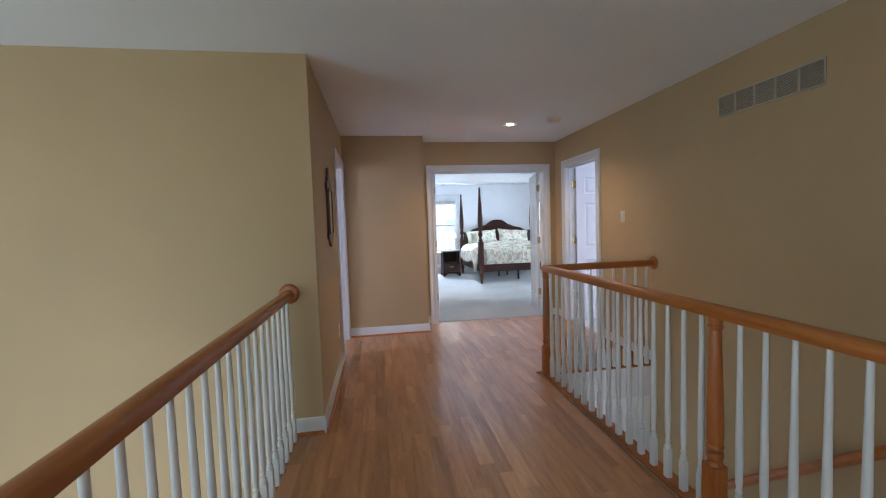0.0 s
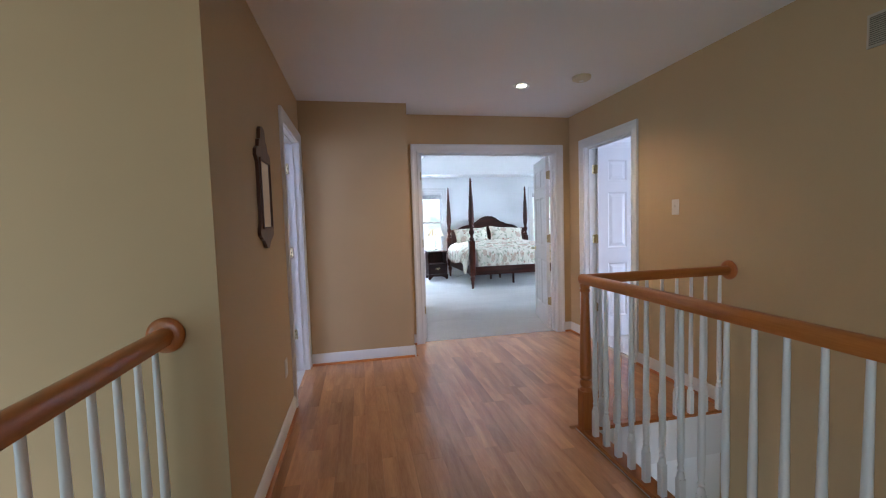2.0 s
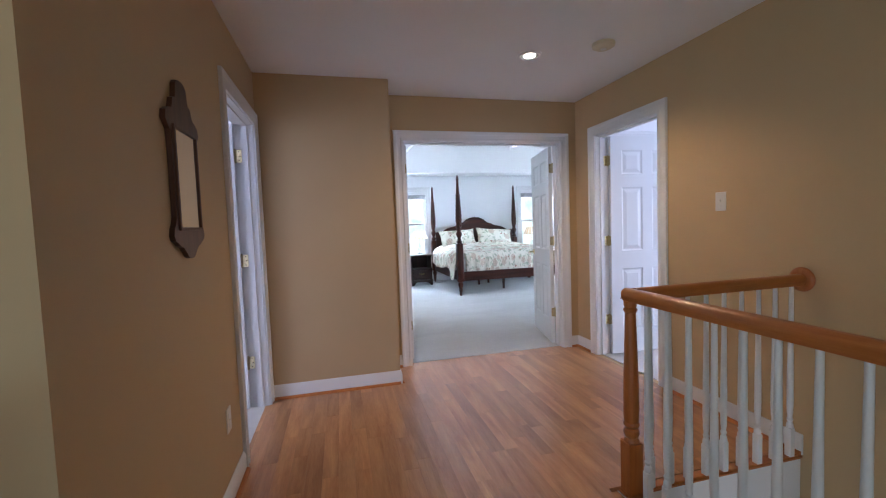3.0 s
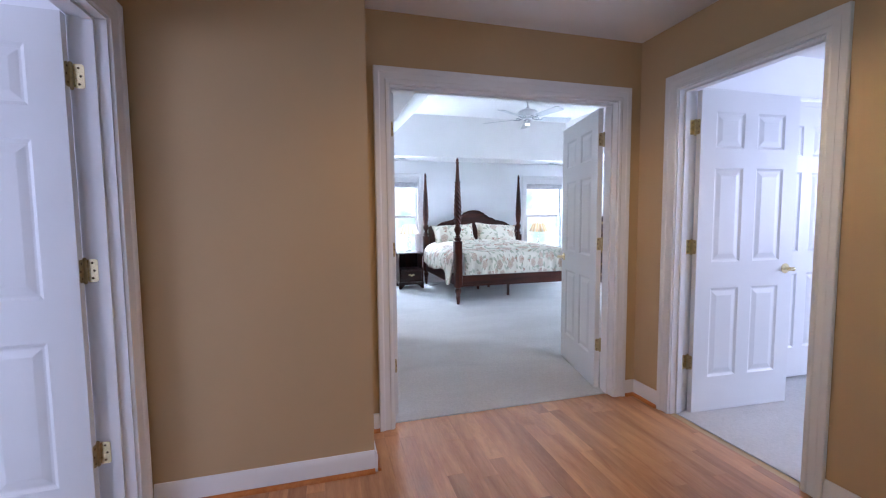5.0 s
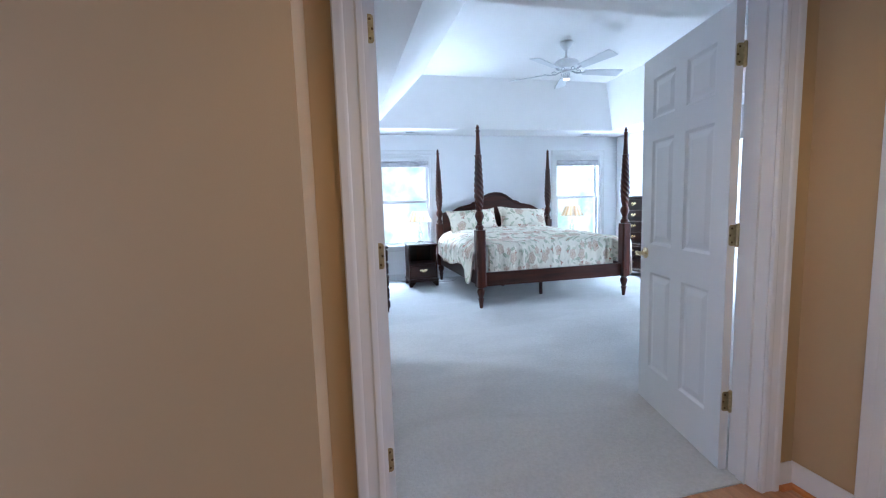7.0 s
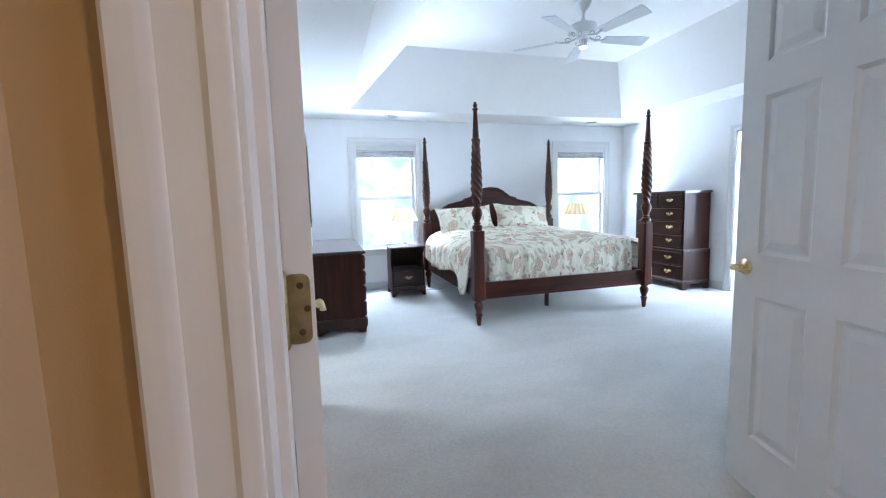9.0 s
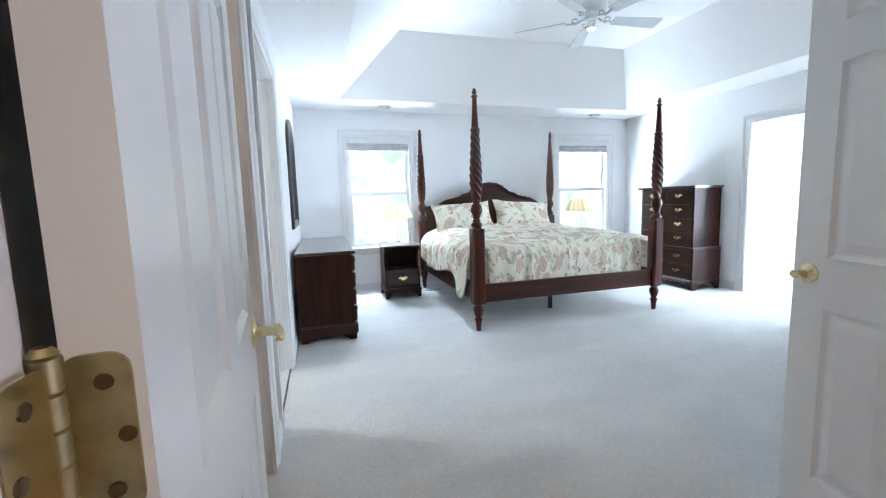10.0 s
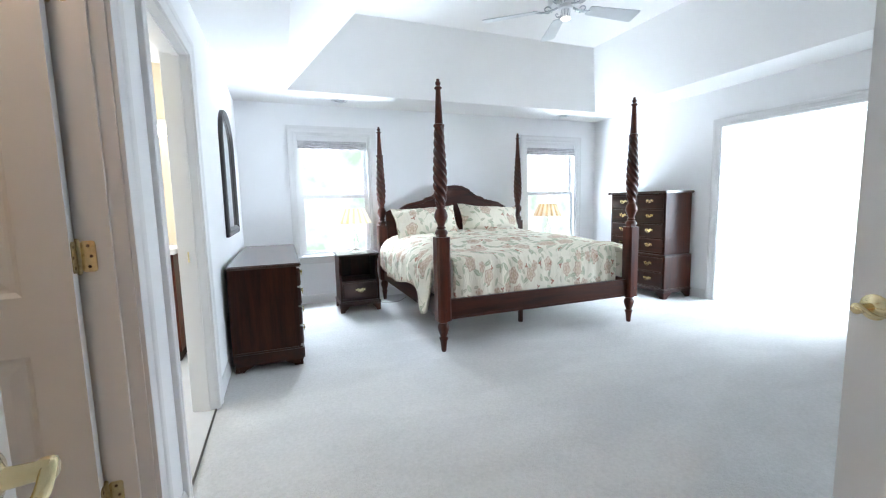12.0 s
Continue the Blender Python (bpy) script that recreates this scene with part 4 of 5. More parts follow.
part("headboard", headboard_bm(), MAHOG_X, bed, "arched mahogany headboard", smooth=40)
for _sx in (-1, 1):
    _px = PX0 if _sx < 0 else PX1
    _bm = bmesh.new()
    _arc = [(0.0, 1.00), (0.0, 1.10), (0.05, 1.125), (0.10, 1.12), (0.135, 1.09), (0.15, 1.05), (0.15, 1.0)]
    sweep(_bm, lambda i: [(_px - _sx * (0.045 + u), PY1 + (-0.034, -0.0165)[i], z) for u, z in _arc], 2)
    part("headboard_scroll", _bm, MAHOG_X, bed)
part("foot_rail", boxes((PX0 + 0.055, PX1 - 0.055, PY0 - 0.018, PY0 + 0.018, 0.262, 0.425), (PX0 + 0.055, PX1 - 0.055, PY0 - 0.024, PY0 - 0.018, 0.262, 0.285), bevel=0.003), MAHOG_X, bed)
for _x in (PX0, PX1):
    part("side_rail", boxes((_x - 0.015, _x + 0.015, PY0 + 0.055, PY1 - 0.055, 0.262, 0.425), bevel=0.003), MAHOG_Y, bed)
for _x, _y in ((2.585, 3.75), (2.32, 4.45), (2.585, 4.6)):
    part("support_leg", boxes((_x - 0.018, _x + 0.018, _y - 0.018, _y + 0.018, 0.0, 0.30), bevel=0.002), MAHOG, bed)
part("slat_rail", boxes((PX0 + 0.02, PX1 - 0.02, 3.73, 3.77, 0.28, 0.31), (PX0 + 0.02, PX1 - 0.02, 4.43, 4.47, 0.28, 0.31), (PX0 + 0.02, PX1 - 0.02, 4.58, 4.62, 0.28, 0.31)), MAHOG_X, bed)
for _x in (PX0, PX1):
    _bm = bmesh.new()
    lathe(_bm, [(0.017, 0), (0.017, -0.003), (0.010, -0.006), (0.004, -0.007)], 16, (_x, PY0 - 0.0535, 0.345), "y")
    part("bolt_cover", _bm, MAHOG, bed, smooth=40)

thing("mattress", "white mattress on the four-poster bed", "mattress", bm=boxes((PX0 + 0.08, PX1 - 0.08, PY0 + 0.13, PY1 - 0.05, 0.317, 0.715), bevel=0.04), material=mat("mattress_cloth", (0.75, 0.74, 0.70), 0.9, var=0.04), smooth=50)


def floral():
    """Cream cloth printed with dusty-rose blooms, grey-green leaves on stems and small russet buds."""
    m = bpy.data.materials.new("floral_cloth")
    m.use_nodes = True
    nt = m.node_tree
    b = nt.nodes["Principled BSDF"]
    b.inputs["Roughness"].default_value, b.inputs["Specular IOR Level"].default_value = 0.85, 0.2
    L = nt.links.new

    def put(sock, value):
        if isinstance(value, (int, float)):
            sock.default_value = value
        else:
            L(value, sock)

    def calc(op, p, q=0.0, r=0.0):
        x = nt.nodes.new("ShaderNodeMath")
        x.operation = op
        for sock, value in zip(x.inputs, (p, q, r)):
            put(sock, value)
        return x.outputs[0]

    def below(sock, lo, hi):
        r = nt.nodes.new("ShaderNodeMapRange")
        for k, value in zip(("From Min", "From Max", "To Min", "To Max"), (lo, hi, 1, 0)):
            r.inputs[k].default_value = value
        L(sock, r.inputs["Value"])
        return r.outputs[0]

    def mixc(fac, p, q):
        x = nt.nodes.new("ShaderNodeMix")
        x.data_type = "RGBA"
        put(x.inputs["Factor"], fac)
        for k, value in (("A", p), ("B", q)):
            if isinstance(value, tuple):
                x.inputs[k].default_value = (*value, 1)
            else:
                L(value, x.inputs[k])
        return x.outputs["Result"]

    tc = nt.nodes.new("ShaderNodeTexCoord")
    warp = nt.nodes.new("ShaderNodeTexNoise")
    warp.inputs["Scale"].default_value, warp.inputs["Detail"].default_value = 13, 3
    L(tc.outputs["UV"], warp.inputs["Vector"])
    sc = nt.nodes.new("ShaderNodeVectorMath")
    sc.operation = "MULTIPLY_ADD"
    sc.inputs[1].default_value = (0.034, 0.034, 0.0)
    L(warp.outputs["Color"], sc.inputs[0])
    L(tc.outputs["UV"], sc.inputs[2])

    def motif(scale, shift, wild=0.75):
        """One motif a cell: across and along its own turned axes, the radius, the angle and three chances."""
        mp = nt.nodes.new("ShaderNodeMapping")
        mp.inputs["Location"].default_value = (shift, shift * 0.7, 0)
        L(sc.outputs[0], mp.inputs["Vector"])
        v = nt.nodes.new("ShaderNodeTexVoronoi")
        v.voronoi_dimensions = "2D"
        v.inputs["Scale"].default_value, v.inputs["Randomness"].default_value = scale, wild
        L(mp.outputs[0], v.inputs["Vector"])
        away = nt.nodes.new("ShaderNodeVectorMath")
        away.operation = "SUBTRACT"
        L(mp.outputs[0], away.inputs[0])
        L(v.outputs["Position"], away.inputs[1])
        xy = nt.nodes.new("ShaderNodeSeparateXYZ")
        L(away.outputs[0], xy.inputs[0])
        rgb = nt.nodes.new("ShaderNodeSeparateColor")
        L(v.outputs["Color"], rgb.inputs[0])
        turn = calc("MULTIPLY", rgb.outputs[0], 6.283)
        c, s = calc("COSINE", turn), calc("SINE", turn)
        across = calc("ADD", calc("MULTIPLY", xy.outputs[0], c), calc("MULTIPLY", xy.outputs[1], s))
        along = calc("SUBTRACT", calc("MULTIPLY", xy.outputs[1], c), calc("MULTIPLY", xy.outputs[0], s))
        radius = calc("SQRT", calc("ADD", calc("MULTIPLY", across, across), calc("MULTIPLY", along, along)))
        angle = calc("ARCTAN2", along, across)
        return across, along, radius, angle, rgb.outputs[1], rgb.outputs[2]

    def leaf(mo, length, width, chance):
        u = calc("DIVIDE", mo[0], length)
        rim = calc("MULTIPLY", calc("SUBTRACT", 1.0, calc("MULTIPLY", u, u)), width)
        inside = below(calc("SUBTRACT", calc("ABSOLUTE", mo[1]), rim), -0.0015, 0.0015)
        return calc("MULTIPLY", inside, calc("LESS_THAN", mo[4], chance))

    col = mixc(warp.outputs["Fac"], (0.755, 0.70, 0.57), (0.82, 0.775, 0.655))
    for scale, shift, length, width, tone in ((7.0, 0.31, 0.056, 0.020, (0.35, 0.375, 0.25)), (8.2, 4.17, 0.046, 0.017, (0.47, 0.485, 0.34)), (9.0, 7.7, 0.036, 0.013, (0.44, 0.40, 0.28)), (5.6, 2.9, 0.09, 0.004, (0.50, 0.46, 0.33))):
        mo = motif(scale, shift, 0.9)
        vein = below(calc("ABSOLUTE", mo[1]), 0.0012, 0.003)
        col = mixc(calc("MULTIPLY", leaf(mo, length, width, 0.6), 0.85), col, mixc(vein, tone, (0.60, 0.60, 0.46)))
    for scale, shift, size, chance in ((3.6, 0.83, 0.076, 0.9), (4.6, 6.2, 0.052, 0.5)):
        mo = motif(scale, shift, 0.7)
        edge = calc("MULTIPLY_ADD", calc("COSINE", calc("MULTIPLY", mo[3], 5.0)), 0.10 * size, 0.88 * size)
        flower = calc("MULTIPLY", below(calc("SUBTRACT", mo[2], edge), -0.003, 0.003), calc("LESS_THAN", mo[4], chance))
        folds = calc("MULTIPLY_ADD", calc("MULTIPLY", calc("COSINE", calc("MULTIPLY", mo[3], 5.0)), calc("COSINE", calc("MULTIPLY_ADD", warp.outputs["Fac"], 9.0, calc("MULTIPLY", mo[2], 150.0)))), 0.5, 0.5)
        petal = mixc(folds, (0.46, 0.32, 0.23), (0.72, 0.60, 0.47))
        petal = mixc(below(mo[2], 0.12 * size, 0.42 * size), petal, mixc(mo[5], (0.45, 0.29, 0.20), (0.58, 0.46, 0.32)))
        col = mixc(calc("MULTIPLY", flower, 0.92), col, petal)
    mo = motif(5.7, 3.6, 0.9)
    bud = calc("MULTIPLY", below(calc("SUBTRACT", mo[2], calc("MULTIPLY_ADD", calc("COSINE", calc("MULTIPLY", mo[3], 3.0)), 0.009, 0.017)), -0.003, 0.003), calc("LESS_THAN", mo[4], 0.4))
    col = mixc(bud, col, (0.40, 0.19, 0.13))
    L(col, b.inputs["Base Color"])
    n2 = nt.nodes.new("ShaderNodeTexNoise")
    n2.inputs["Scale"].default_value, n2.inputs["Detail"].default_value = 30, 4
    fold = nt.nodes.new("ShaderNodeMapping")
    fold.inputs["Scale"].default_value = (1.1, 0.8, 0.28)
    L(tc.outputs["Object"], fold.inputs["Vector"])
    L(fold.outputs[0], n2.inputs["Vector"])
    bump = nt.nodes.new("ShaderNodeBump")
    bump.inputs["Strength"].default_value, bump.inputs["Distance"].default_value = 0.5, 0.012
    L(n2.outputs["Fac"], bump.inputs["Height"])
    L(bump.outputs["Normal"], b.inputs["Normal"])
    return m


FLORAL = floral()


def lay_cloth(bm, cloth):
    """Give the mesh a map in metres of cloth, for the print to follow."""
    uv = bm.loops.layers.uv.new("cloth")
    for f in bm.faces:
        for lp in f.loops:
            lp[uv].uv = cloth[lp.vert]


def comforter_bm():
    bm = bmesh.new()
    xl, xr, yf, yb, zt, r = PX0 + 0.03, PX1 - 0.03, PY0 + 0.19, 5.16, 0.775, 0.14
    nu, nv = 92, 84
    grid, cloth = [], {}
    for j in range(nv + 1):
        v = j / nv
        # along the bed: from the foot's hem up over the foot and on to the head
        run = 0.48 + (yb - yf)
        d = -0.48 + run * v
        row = []
        for i in range(nu + 1):
            u = -1 + 2 * i / nu
            foot = max(0.0, -d)
            y0 = yf + max(d, 0)
            hang_l = 0.36 + 0.24 * math.exp(-((y0 - 3.56) / 0.15) ** 2) + 0.05 * math.sin(y0 * 3.1)
            hang_r = 0.36 + 0.22 * math.exp(-((y0 - 3.60) / 0.25) ** 2) + 0.03 * math.sin(y0 * 4 + 1)
            keep = max(0.0, 1 - foot / 0.10)
            half = (xr - xl) / 2
            flat = half - 0.01 + (0.03 * keep if u > 0 else 0) - 0.085 * (1 - keep)
            total = flat + (hang_l if u < 0 else hang_r) * keep
            s = abs(u) * total
            over = max(0.0, s - (flat - 0.04 * keep))
            base = min(s, flat - 0.04 * keep)

            def bend(o):
                if o < r * math.pi / 2:
                    return r * math.sin(o / r), r * (1 - math.cos(o / r))
                return r, r + o - r * math.pi / 2

            ox, oz = bend(over)
            fy, fz = bend(foot)
            sg = -1 if u < 0 else 1
            x = (xl + xr) / 2 + sg * (base + ox)
            y = yf + max(d, 0) - fy
            z = zt - oz - fz
            p = Vector((x * 3.1, y * 3.1, z * 2.0))
            puff = noise.noise(p) * 0.022 + noise.noise(p * 2.7) * 0.009
            crown = 0.07 * (1 - (base / half) ** 4) * min(1, max(d, 0) / 0.3) if over <= 0 else 0
            z += puff * (1 if over < r else 0.3) + crown
            if over > r:
                x += sg * (0.012 * math.sin(y * 23 + 3 * noise.noise(Vector((y * 2, 0, 0)))) + 0.02 * noise.noise(Vector((y * 5, z * 3, 7.0))) + 0.018 + (0.16 * math.exp(-((y - 3.50) / 0.16) ** 2) if u > 0 else 0))
            if foot > r:
                y += 0.003 * math.sin(x * 31 + 6 * noise.noise(Vector((x * 3, 1, 0)))) + 0.012 * noise.noise(Vector((x * 9, z * 4, 3))) + 0.012
            if 4.60 < y < 4.80 and over < r:
                z += 0.022 * math.exp(-((y - 4.70) / 0.035) ** 2)
            row.append(bm.verts.new((x, y, z)))
            cloth[row[-1]] = (u * (half + 0.36), d)
        grid.append(row)
    for a, b in zip(grid, grid[1:]):
        for i in range(nu):
            bm.faces.new((a[i], a[i + 1], b[i + 1], b[i]))
    lay_cloth(bm, cloth)
    return bm


_c = thing("comforter", "cream comforter printed with rose blooms, spread over the bed", "comforter", bm=comforter_bm(), material=FLORAL, smooth=180)
_s = _c.modifiers.new("thickness", "SOLIDIFY")
_s.thickness, _s.offset = 0.022, 0.0


def pillow_bm(w, h, t, seed):
    bm = bmesh.new()
    n, k = 30, 18
    front, back, cloth = [], [], {}
    for s, store in ((1, front), (-1, back)):
        for j in range(k + 1):
            row = []
            for i in range(n + 1):
                u, v = -1 + 2 * i / n, -1 + 2 * j / k
                edge = (1 - min(1, abs(u) / 0.93) ** 3.2) * (1 - min(1, abs(v) / 0.88) ** 3.0)
                d = t / 2 * max(0, edge) ** 0.55 + 0.004
                pinch = 1 - 0.08 * (1 - v * v) * abs(u) ** 3 - 0.10 * (1 - u * u) * abs(v) ** 3 + 0.03 * noise.noise(Vector((u * 3 + seed * 2, v * 3, 4.0)))
                wob = 0.012 * noise.noise(Vector((u * 2.2 + seed, v * 2.2, s * 3.0)))
                row.append(bm.verts.new((u * w / 2 * pinch, s * (d + wob * edge), v * h / 2 * pinch + 0.012 * noise.noise(Vector((u * 2, seed, 0))))))
                cloth[row[-1]] = (u * w / 2 + seed * 1.7, v * h / 2 + seed)
            store.append(row)
    for g in (front, back):
        for a, b in zip(g, g[1:]):
            for i in range(n):
                bm.faces.new((a[i], a[i + 1], b[i + 1], b[i]))
    rim = lambda g: g[0] + [r[-1] for r in g[1:-1]] + g[-1][::-1] + [r[0] for r in g[1:-1]][::-1]
    ra, rb = rim(front), rim(back)
    for i in range(len(ra)):
        bm.faces.new((ra[i], ra[(i + 1) % len(ra)], rb[(i + 1) % len(ra)], rb[i]))
    lay_cloth(bm, cloth)
    return bm


for _x, _y, _z, _rz, _ry, _sd in ((2.04, 4.955, 0.965, 2, -2, 1.0), (2.885, 4.945, 0.965, -3, 4, 5.0)):
    thing("pillow", "cream floral pillow with a flat border leaning on the headboard", "pillow", pose(_x, _y, _z, -30, _ry, _rz), group="pillows on the bed", bm=pillow_bm(0.82, 0.45, 0.26, _sd), material=FLORAL, smooth=60)


# ---- case furniture ----
def pull_bm():
    """A brass bat-wing back plate, posts and bail; stands on the plane y = 0, facing -y."""
    bm = bmesh.new()
    half = [(0.0, 0.010), (0.007, 0.006), (0.013, 0.017), (0.025, 0.021), (0.033, 0.012), (0.050, 0.016), (0.045, 0.004), (0.050, -0.007), (0.036, -0.006), (0.027, -0.002), (0.019, -0.014), (0.010, -0.008), (0.006, -0.020), (0.0, -0.026)]
    pts = half + [(-x, z) for x, z in half[-2:0:-1]]
    sweep(bm, lambda i: [(x, (0.0, -0.002)[i], z) for x, z in pts], 2)
    for sx in (-0.030, 0.030):
        lathe(bm, [(0.005, 0.0), (0.005, -0.010), (0.007, -0.013), (0.004, -0.016)], 8, (sx, -0.001, 0.006), "y")
    n = 10

    def ring(i):
        a = math.pi * i / (n - 1)
        x, z = 0.030 * math.cos(a), 0.006 - 0.026 * math.sin(a) ** 0.8
        return [(x + 0.0028 * math.cos(q) * math.cos(a), -0.012 + 0.0028 * math.sin(q), z - 0.0028 * math.cos(q) * math.sin(a)) for q in (k * math.pi / 3 for k in range(6))]

    sweep(bm, ring, n)
    return bm


def larger(bm, k):
    for v in bm.verts:
        v.co *= k
    return bm


PULL = done(larger(pull_bm(), 1.15), "pull", BRASS, 40)


def drawer(parent, x0, x1, z0, z1, y, pulls=2, proud=0.016, bow=0.0, mtl=None):
    """A lipped drawer front on the plane y, facing -y, with its brass pulls."""
    bm = bmesh.new()
    st = [(0.0, 0.0), (0.0, 0.45), (0.004, 0.8), (0.012, 1.0)]
    rings = []
    n = 8
    for o, f in st:
        rings.append([(x0 + o, z0 + o), (x1 - o, z0 + o), (x1 - o, z1 - o), (x0 + o, z1 - o)])
    verts = [[bm.verts.new((x, y - proud * f, z)) for x, z in rg] for rg, (o, f) in zip(rings, st)]
    for a, b in zip(verts, verts[1:]):
        for i in range(4):
            bm.faces.new((a[i], a[(i + 1) % 4], b[(i + 1) % 4], b[i]))
    bm.faces.new(verts[-1])
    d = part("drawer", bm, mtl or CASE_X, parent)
    for k in range(pulls):
        px = (x0 + x1) / 2 if pulls == 1 else x0 + (x1 - x0) * (0.24 + 0.52 * k)
        ob = new("pull", PULL)
        ob.parent = d
        ob.matrix_local = pose(px, y - proud, (z0 + z1) / 2 + 0.008)
        tagged(ob, "brass bat-wing drawer pull")
    return d


def feet(parent, w, d, h=0.10, run=0.13, dy=0.0):
    """Bracket feet at four corners with an ogee cut, under a carcase w wide, d deep (front at y = 0)."""
    prof = [(0, 0), (run * 0.45, 0), (run * 0.55, h * 0.35), (run * 0.8, h * 0.6), (run, h)]
    t = 0.022
    for sx in (0, 1):
        for sy in (0, 1):
            bm = bmesh.new()
            fx = lambda a: a if sx == 0 else w - a
            fy = lambda a: a if sy == 0 else d - a
            poly = prof + [(0, h)]
            sweep(bm, lambda i: [(fx(a), fy((0, t)[i]), z) for a, z in poly], 2)
            sweep(bm, lambda i: [(fx((0.0005, t)[i]), fy(max(a, t + 0.0005)), z) for a, z in poly], 2)
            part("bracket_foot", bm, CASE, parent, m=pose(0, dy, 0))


def slab(x0, x1, y0, y1, z0, z1, r=0.008):
    bm = boxes((x0, x1, y0, y1, z0, z1))
    bmesh.ops.bevel(bm, geom=bm.edges[:], offset=r, segments=3, affect="EDGES")
    return bm


# dresser, front towards +x: built with its front at y = 0 and width along x, then turned
DW, DD, DH = 1.60, 0.465, 0.782
dresser = thing("dresser", "dark mahogany dresser with bowed drawer fronts and brass pulls", "dresser", pose(0.502, 3.505, 0.007, 0, 0, 90))
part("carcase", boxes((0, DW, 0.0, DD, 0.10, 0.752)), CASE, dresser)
part("top", slab(-0.03, DW + 0.03, -0.032, DD + 0.004, 0.754, DH, 0.008), TOP_MAHOG, dresser, "polished mahogany top", smooth=40)
part("base_moulding", slab(-0.018, DW + 0.018, -0.026, DD, 0.045, 0.145, 0.012), CASE_X, dresser, smooth=40)
feet(dresser, DW, DD, 0.046, dy=-0.01)
for _r in range(4):
    _za = 0.155 + 0.149 * _r
    for _cx0, _cx1 in ((0.02, 0.79), (0.81, 1.58)):
        drawer(dresser, _cx0, _cx1, _za, _za + 0.135, 0.0, proud=0.026)

# tall chest on chest, front towards -x
CW, CD = 0.90, 0.43
chest = thing("chest_of_drawers", "tall dark mahogany chest on chest with brass pulls", "chest of drawers", pose(4.565, 4.685, 0.007, 0, 0, -90))
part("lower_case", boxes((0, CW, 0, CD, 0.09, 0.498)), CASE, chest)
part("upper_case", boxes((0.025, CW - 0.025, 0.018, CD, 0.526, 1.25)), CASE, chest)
part("waist_moulding", slab(-0.010, CW + 0.010, -0.014, CD, 0.499, 0.525, 0.008), CASE_X, chest, smooth=40)
part("cornice", slab(-0.012, CW + 0.012, -0.026, CD + 0.004, 1.251, 1.279, 0.009), TOP_MAHOG, chest, smooth=40)
part("base_moulding", slab(-0.018, CW + 0.018, -0.024, CD, 0.075, 0.125, 0.012), CASE_X, chest, smooth=40)
feet(chest, CW, CD, 0.075)
for _za, _zb in ((0.135, 0.305), (0.318, 0.488)):
    drawer(chest, 0.03, CW - 0.03, _za, _zb, 0.0)
for _za, _zb in ((0.545, 0.708), (0.722, 0.884), (0.898, 1.058)):
    drawer(chest, 0.055, CW - 0.055, _za, _zb, 0.018)
for _a, _b in ((0.055, 0.440), (0.460, CW - 0.055)):
    drawer(chest, _a, _b, 1.072, 1.236, 0.018, pulls=1)


def nightstand(m):
    w, d = 0.45, 0.42
    root = thing("nightstand", "dark mahogany nightstand with an open shelf over one drawer", "nightstand", m, group="bedside pair")
    side = [(0.03, 0.10), (0.012, 0.10), (0.012, 0.345), (0.03, 0.37), (0.075, 0.42), (0.085, 0.50), (0.06, 0.565), (0.018, 0.60), (0.012, 0.63), (d, 0.63), (d, 0.10)]
    for x in (0.008, w - 0.030):
        bm = bmesh.new()
        sweep(bm, lambda i: [(x + 0.022 * i, a, z) for a, z in side], 2)
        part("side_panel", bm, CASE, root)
    part("top", slab(-0.006, w + 0.006, -0.006, d + 0.004, 0.631, 0.651, 0.006), TOP_MAHOG, root, smooth=40)
    part("shelf", boxes((0.031, w - 0.031, 0.014, d - 0.012, 0.335, 0.35)), CASE_X, root)
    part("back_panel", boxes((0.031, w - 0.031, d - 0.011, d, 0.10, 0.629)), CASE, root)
    part("drawer_box", boxes((0.031, w - 0.031, 0.018, d - 0.012, 0.125, 0.334)), CASE_X, root)
    drawer(root, 0.034, w - 0.034, 0.150, 0.328, 0.018, pulls=1)
    part("base_moulding", slab(-0.008, w + 0.008, -0.012, d, 0.072, 0.122, 0.012), CASE_X, root, smooth=40)
    feet(root, w, d, 0.073, 0.10, -0.006)
    return root


ns = nightstand(pose(0.975, 4.865, 0.007))
copy_thing(ns, pose(3.66, 4.90, 0.007))

# table lamps
SHADE_CLOTH = mat("pleated_lamp_shade", (0.88, 0.80, 0.62), 0.85, var=0.05, scale=20)
_nt = SHADE_CLOTH.node_tree
_tc, _gr, _wv, _rp = (_nt.nodes.new(k) for k in ("ShaderNodeTexCoord", "ShaderNodeTexGradient", "ShaderNodeMath", "ShaderNodeValToRGB"))
_gr.gradient_type, _wv.operation, _wv.inputs[1].default_value = "RADIAL", "PINGPONG", 1 / 28
_nt.links.new(_tc.outputs["Object"], _gr.inputs[0])
_nt.links.new(_gr.outputs["Fac"], _wv.inputs[0])
_nt.links.new(_wv.outputs[0], _rp.inputs[0])
_rp.color_ramp.elements[0].position, _rp.color_ramp.elements[1].position = 0.006, 0.022
_rp.color_ramp.elements[0].color, _rp.color_ramp.elements[1].color = (0.84, 0.66, 0.42, 1), (0.95, 0.91, 0.80, 1)
_nt.links.new(_rp.outputs[0], _nt.nodes["Principled BSDF"].inputs["Base Color"])
let_through(SHADE_CLOTH, _rp.outputs[0], 0.7)
LAMP_BASE = mat("pale_glass", (0.92, 0.92, 0.88), 0.1, var=0.02)
LAMP_BASE.node_tree.nodes["Principled BSDF"].inputs["Transmission Weight"].default_value = 0.95
LAMP_BASE.node_tree.nodes["Principled BSDF"].inputs["IOR"].default_value = 1.12


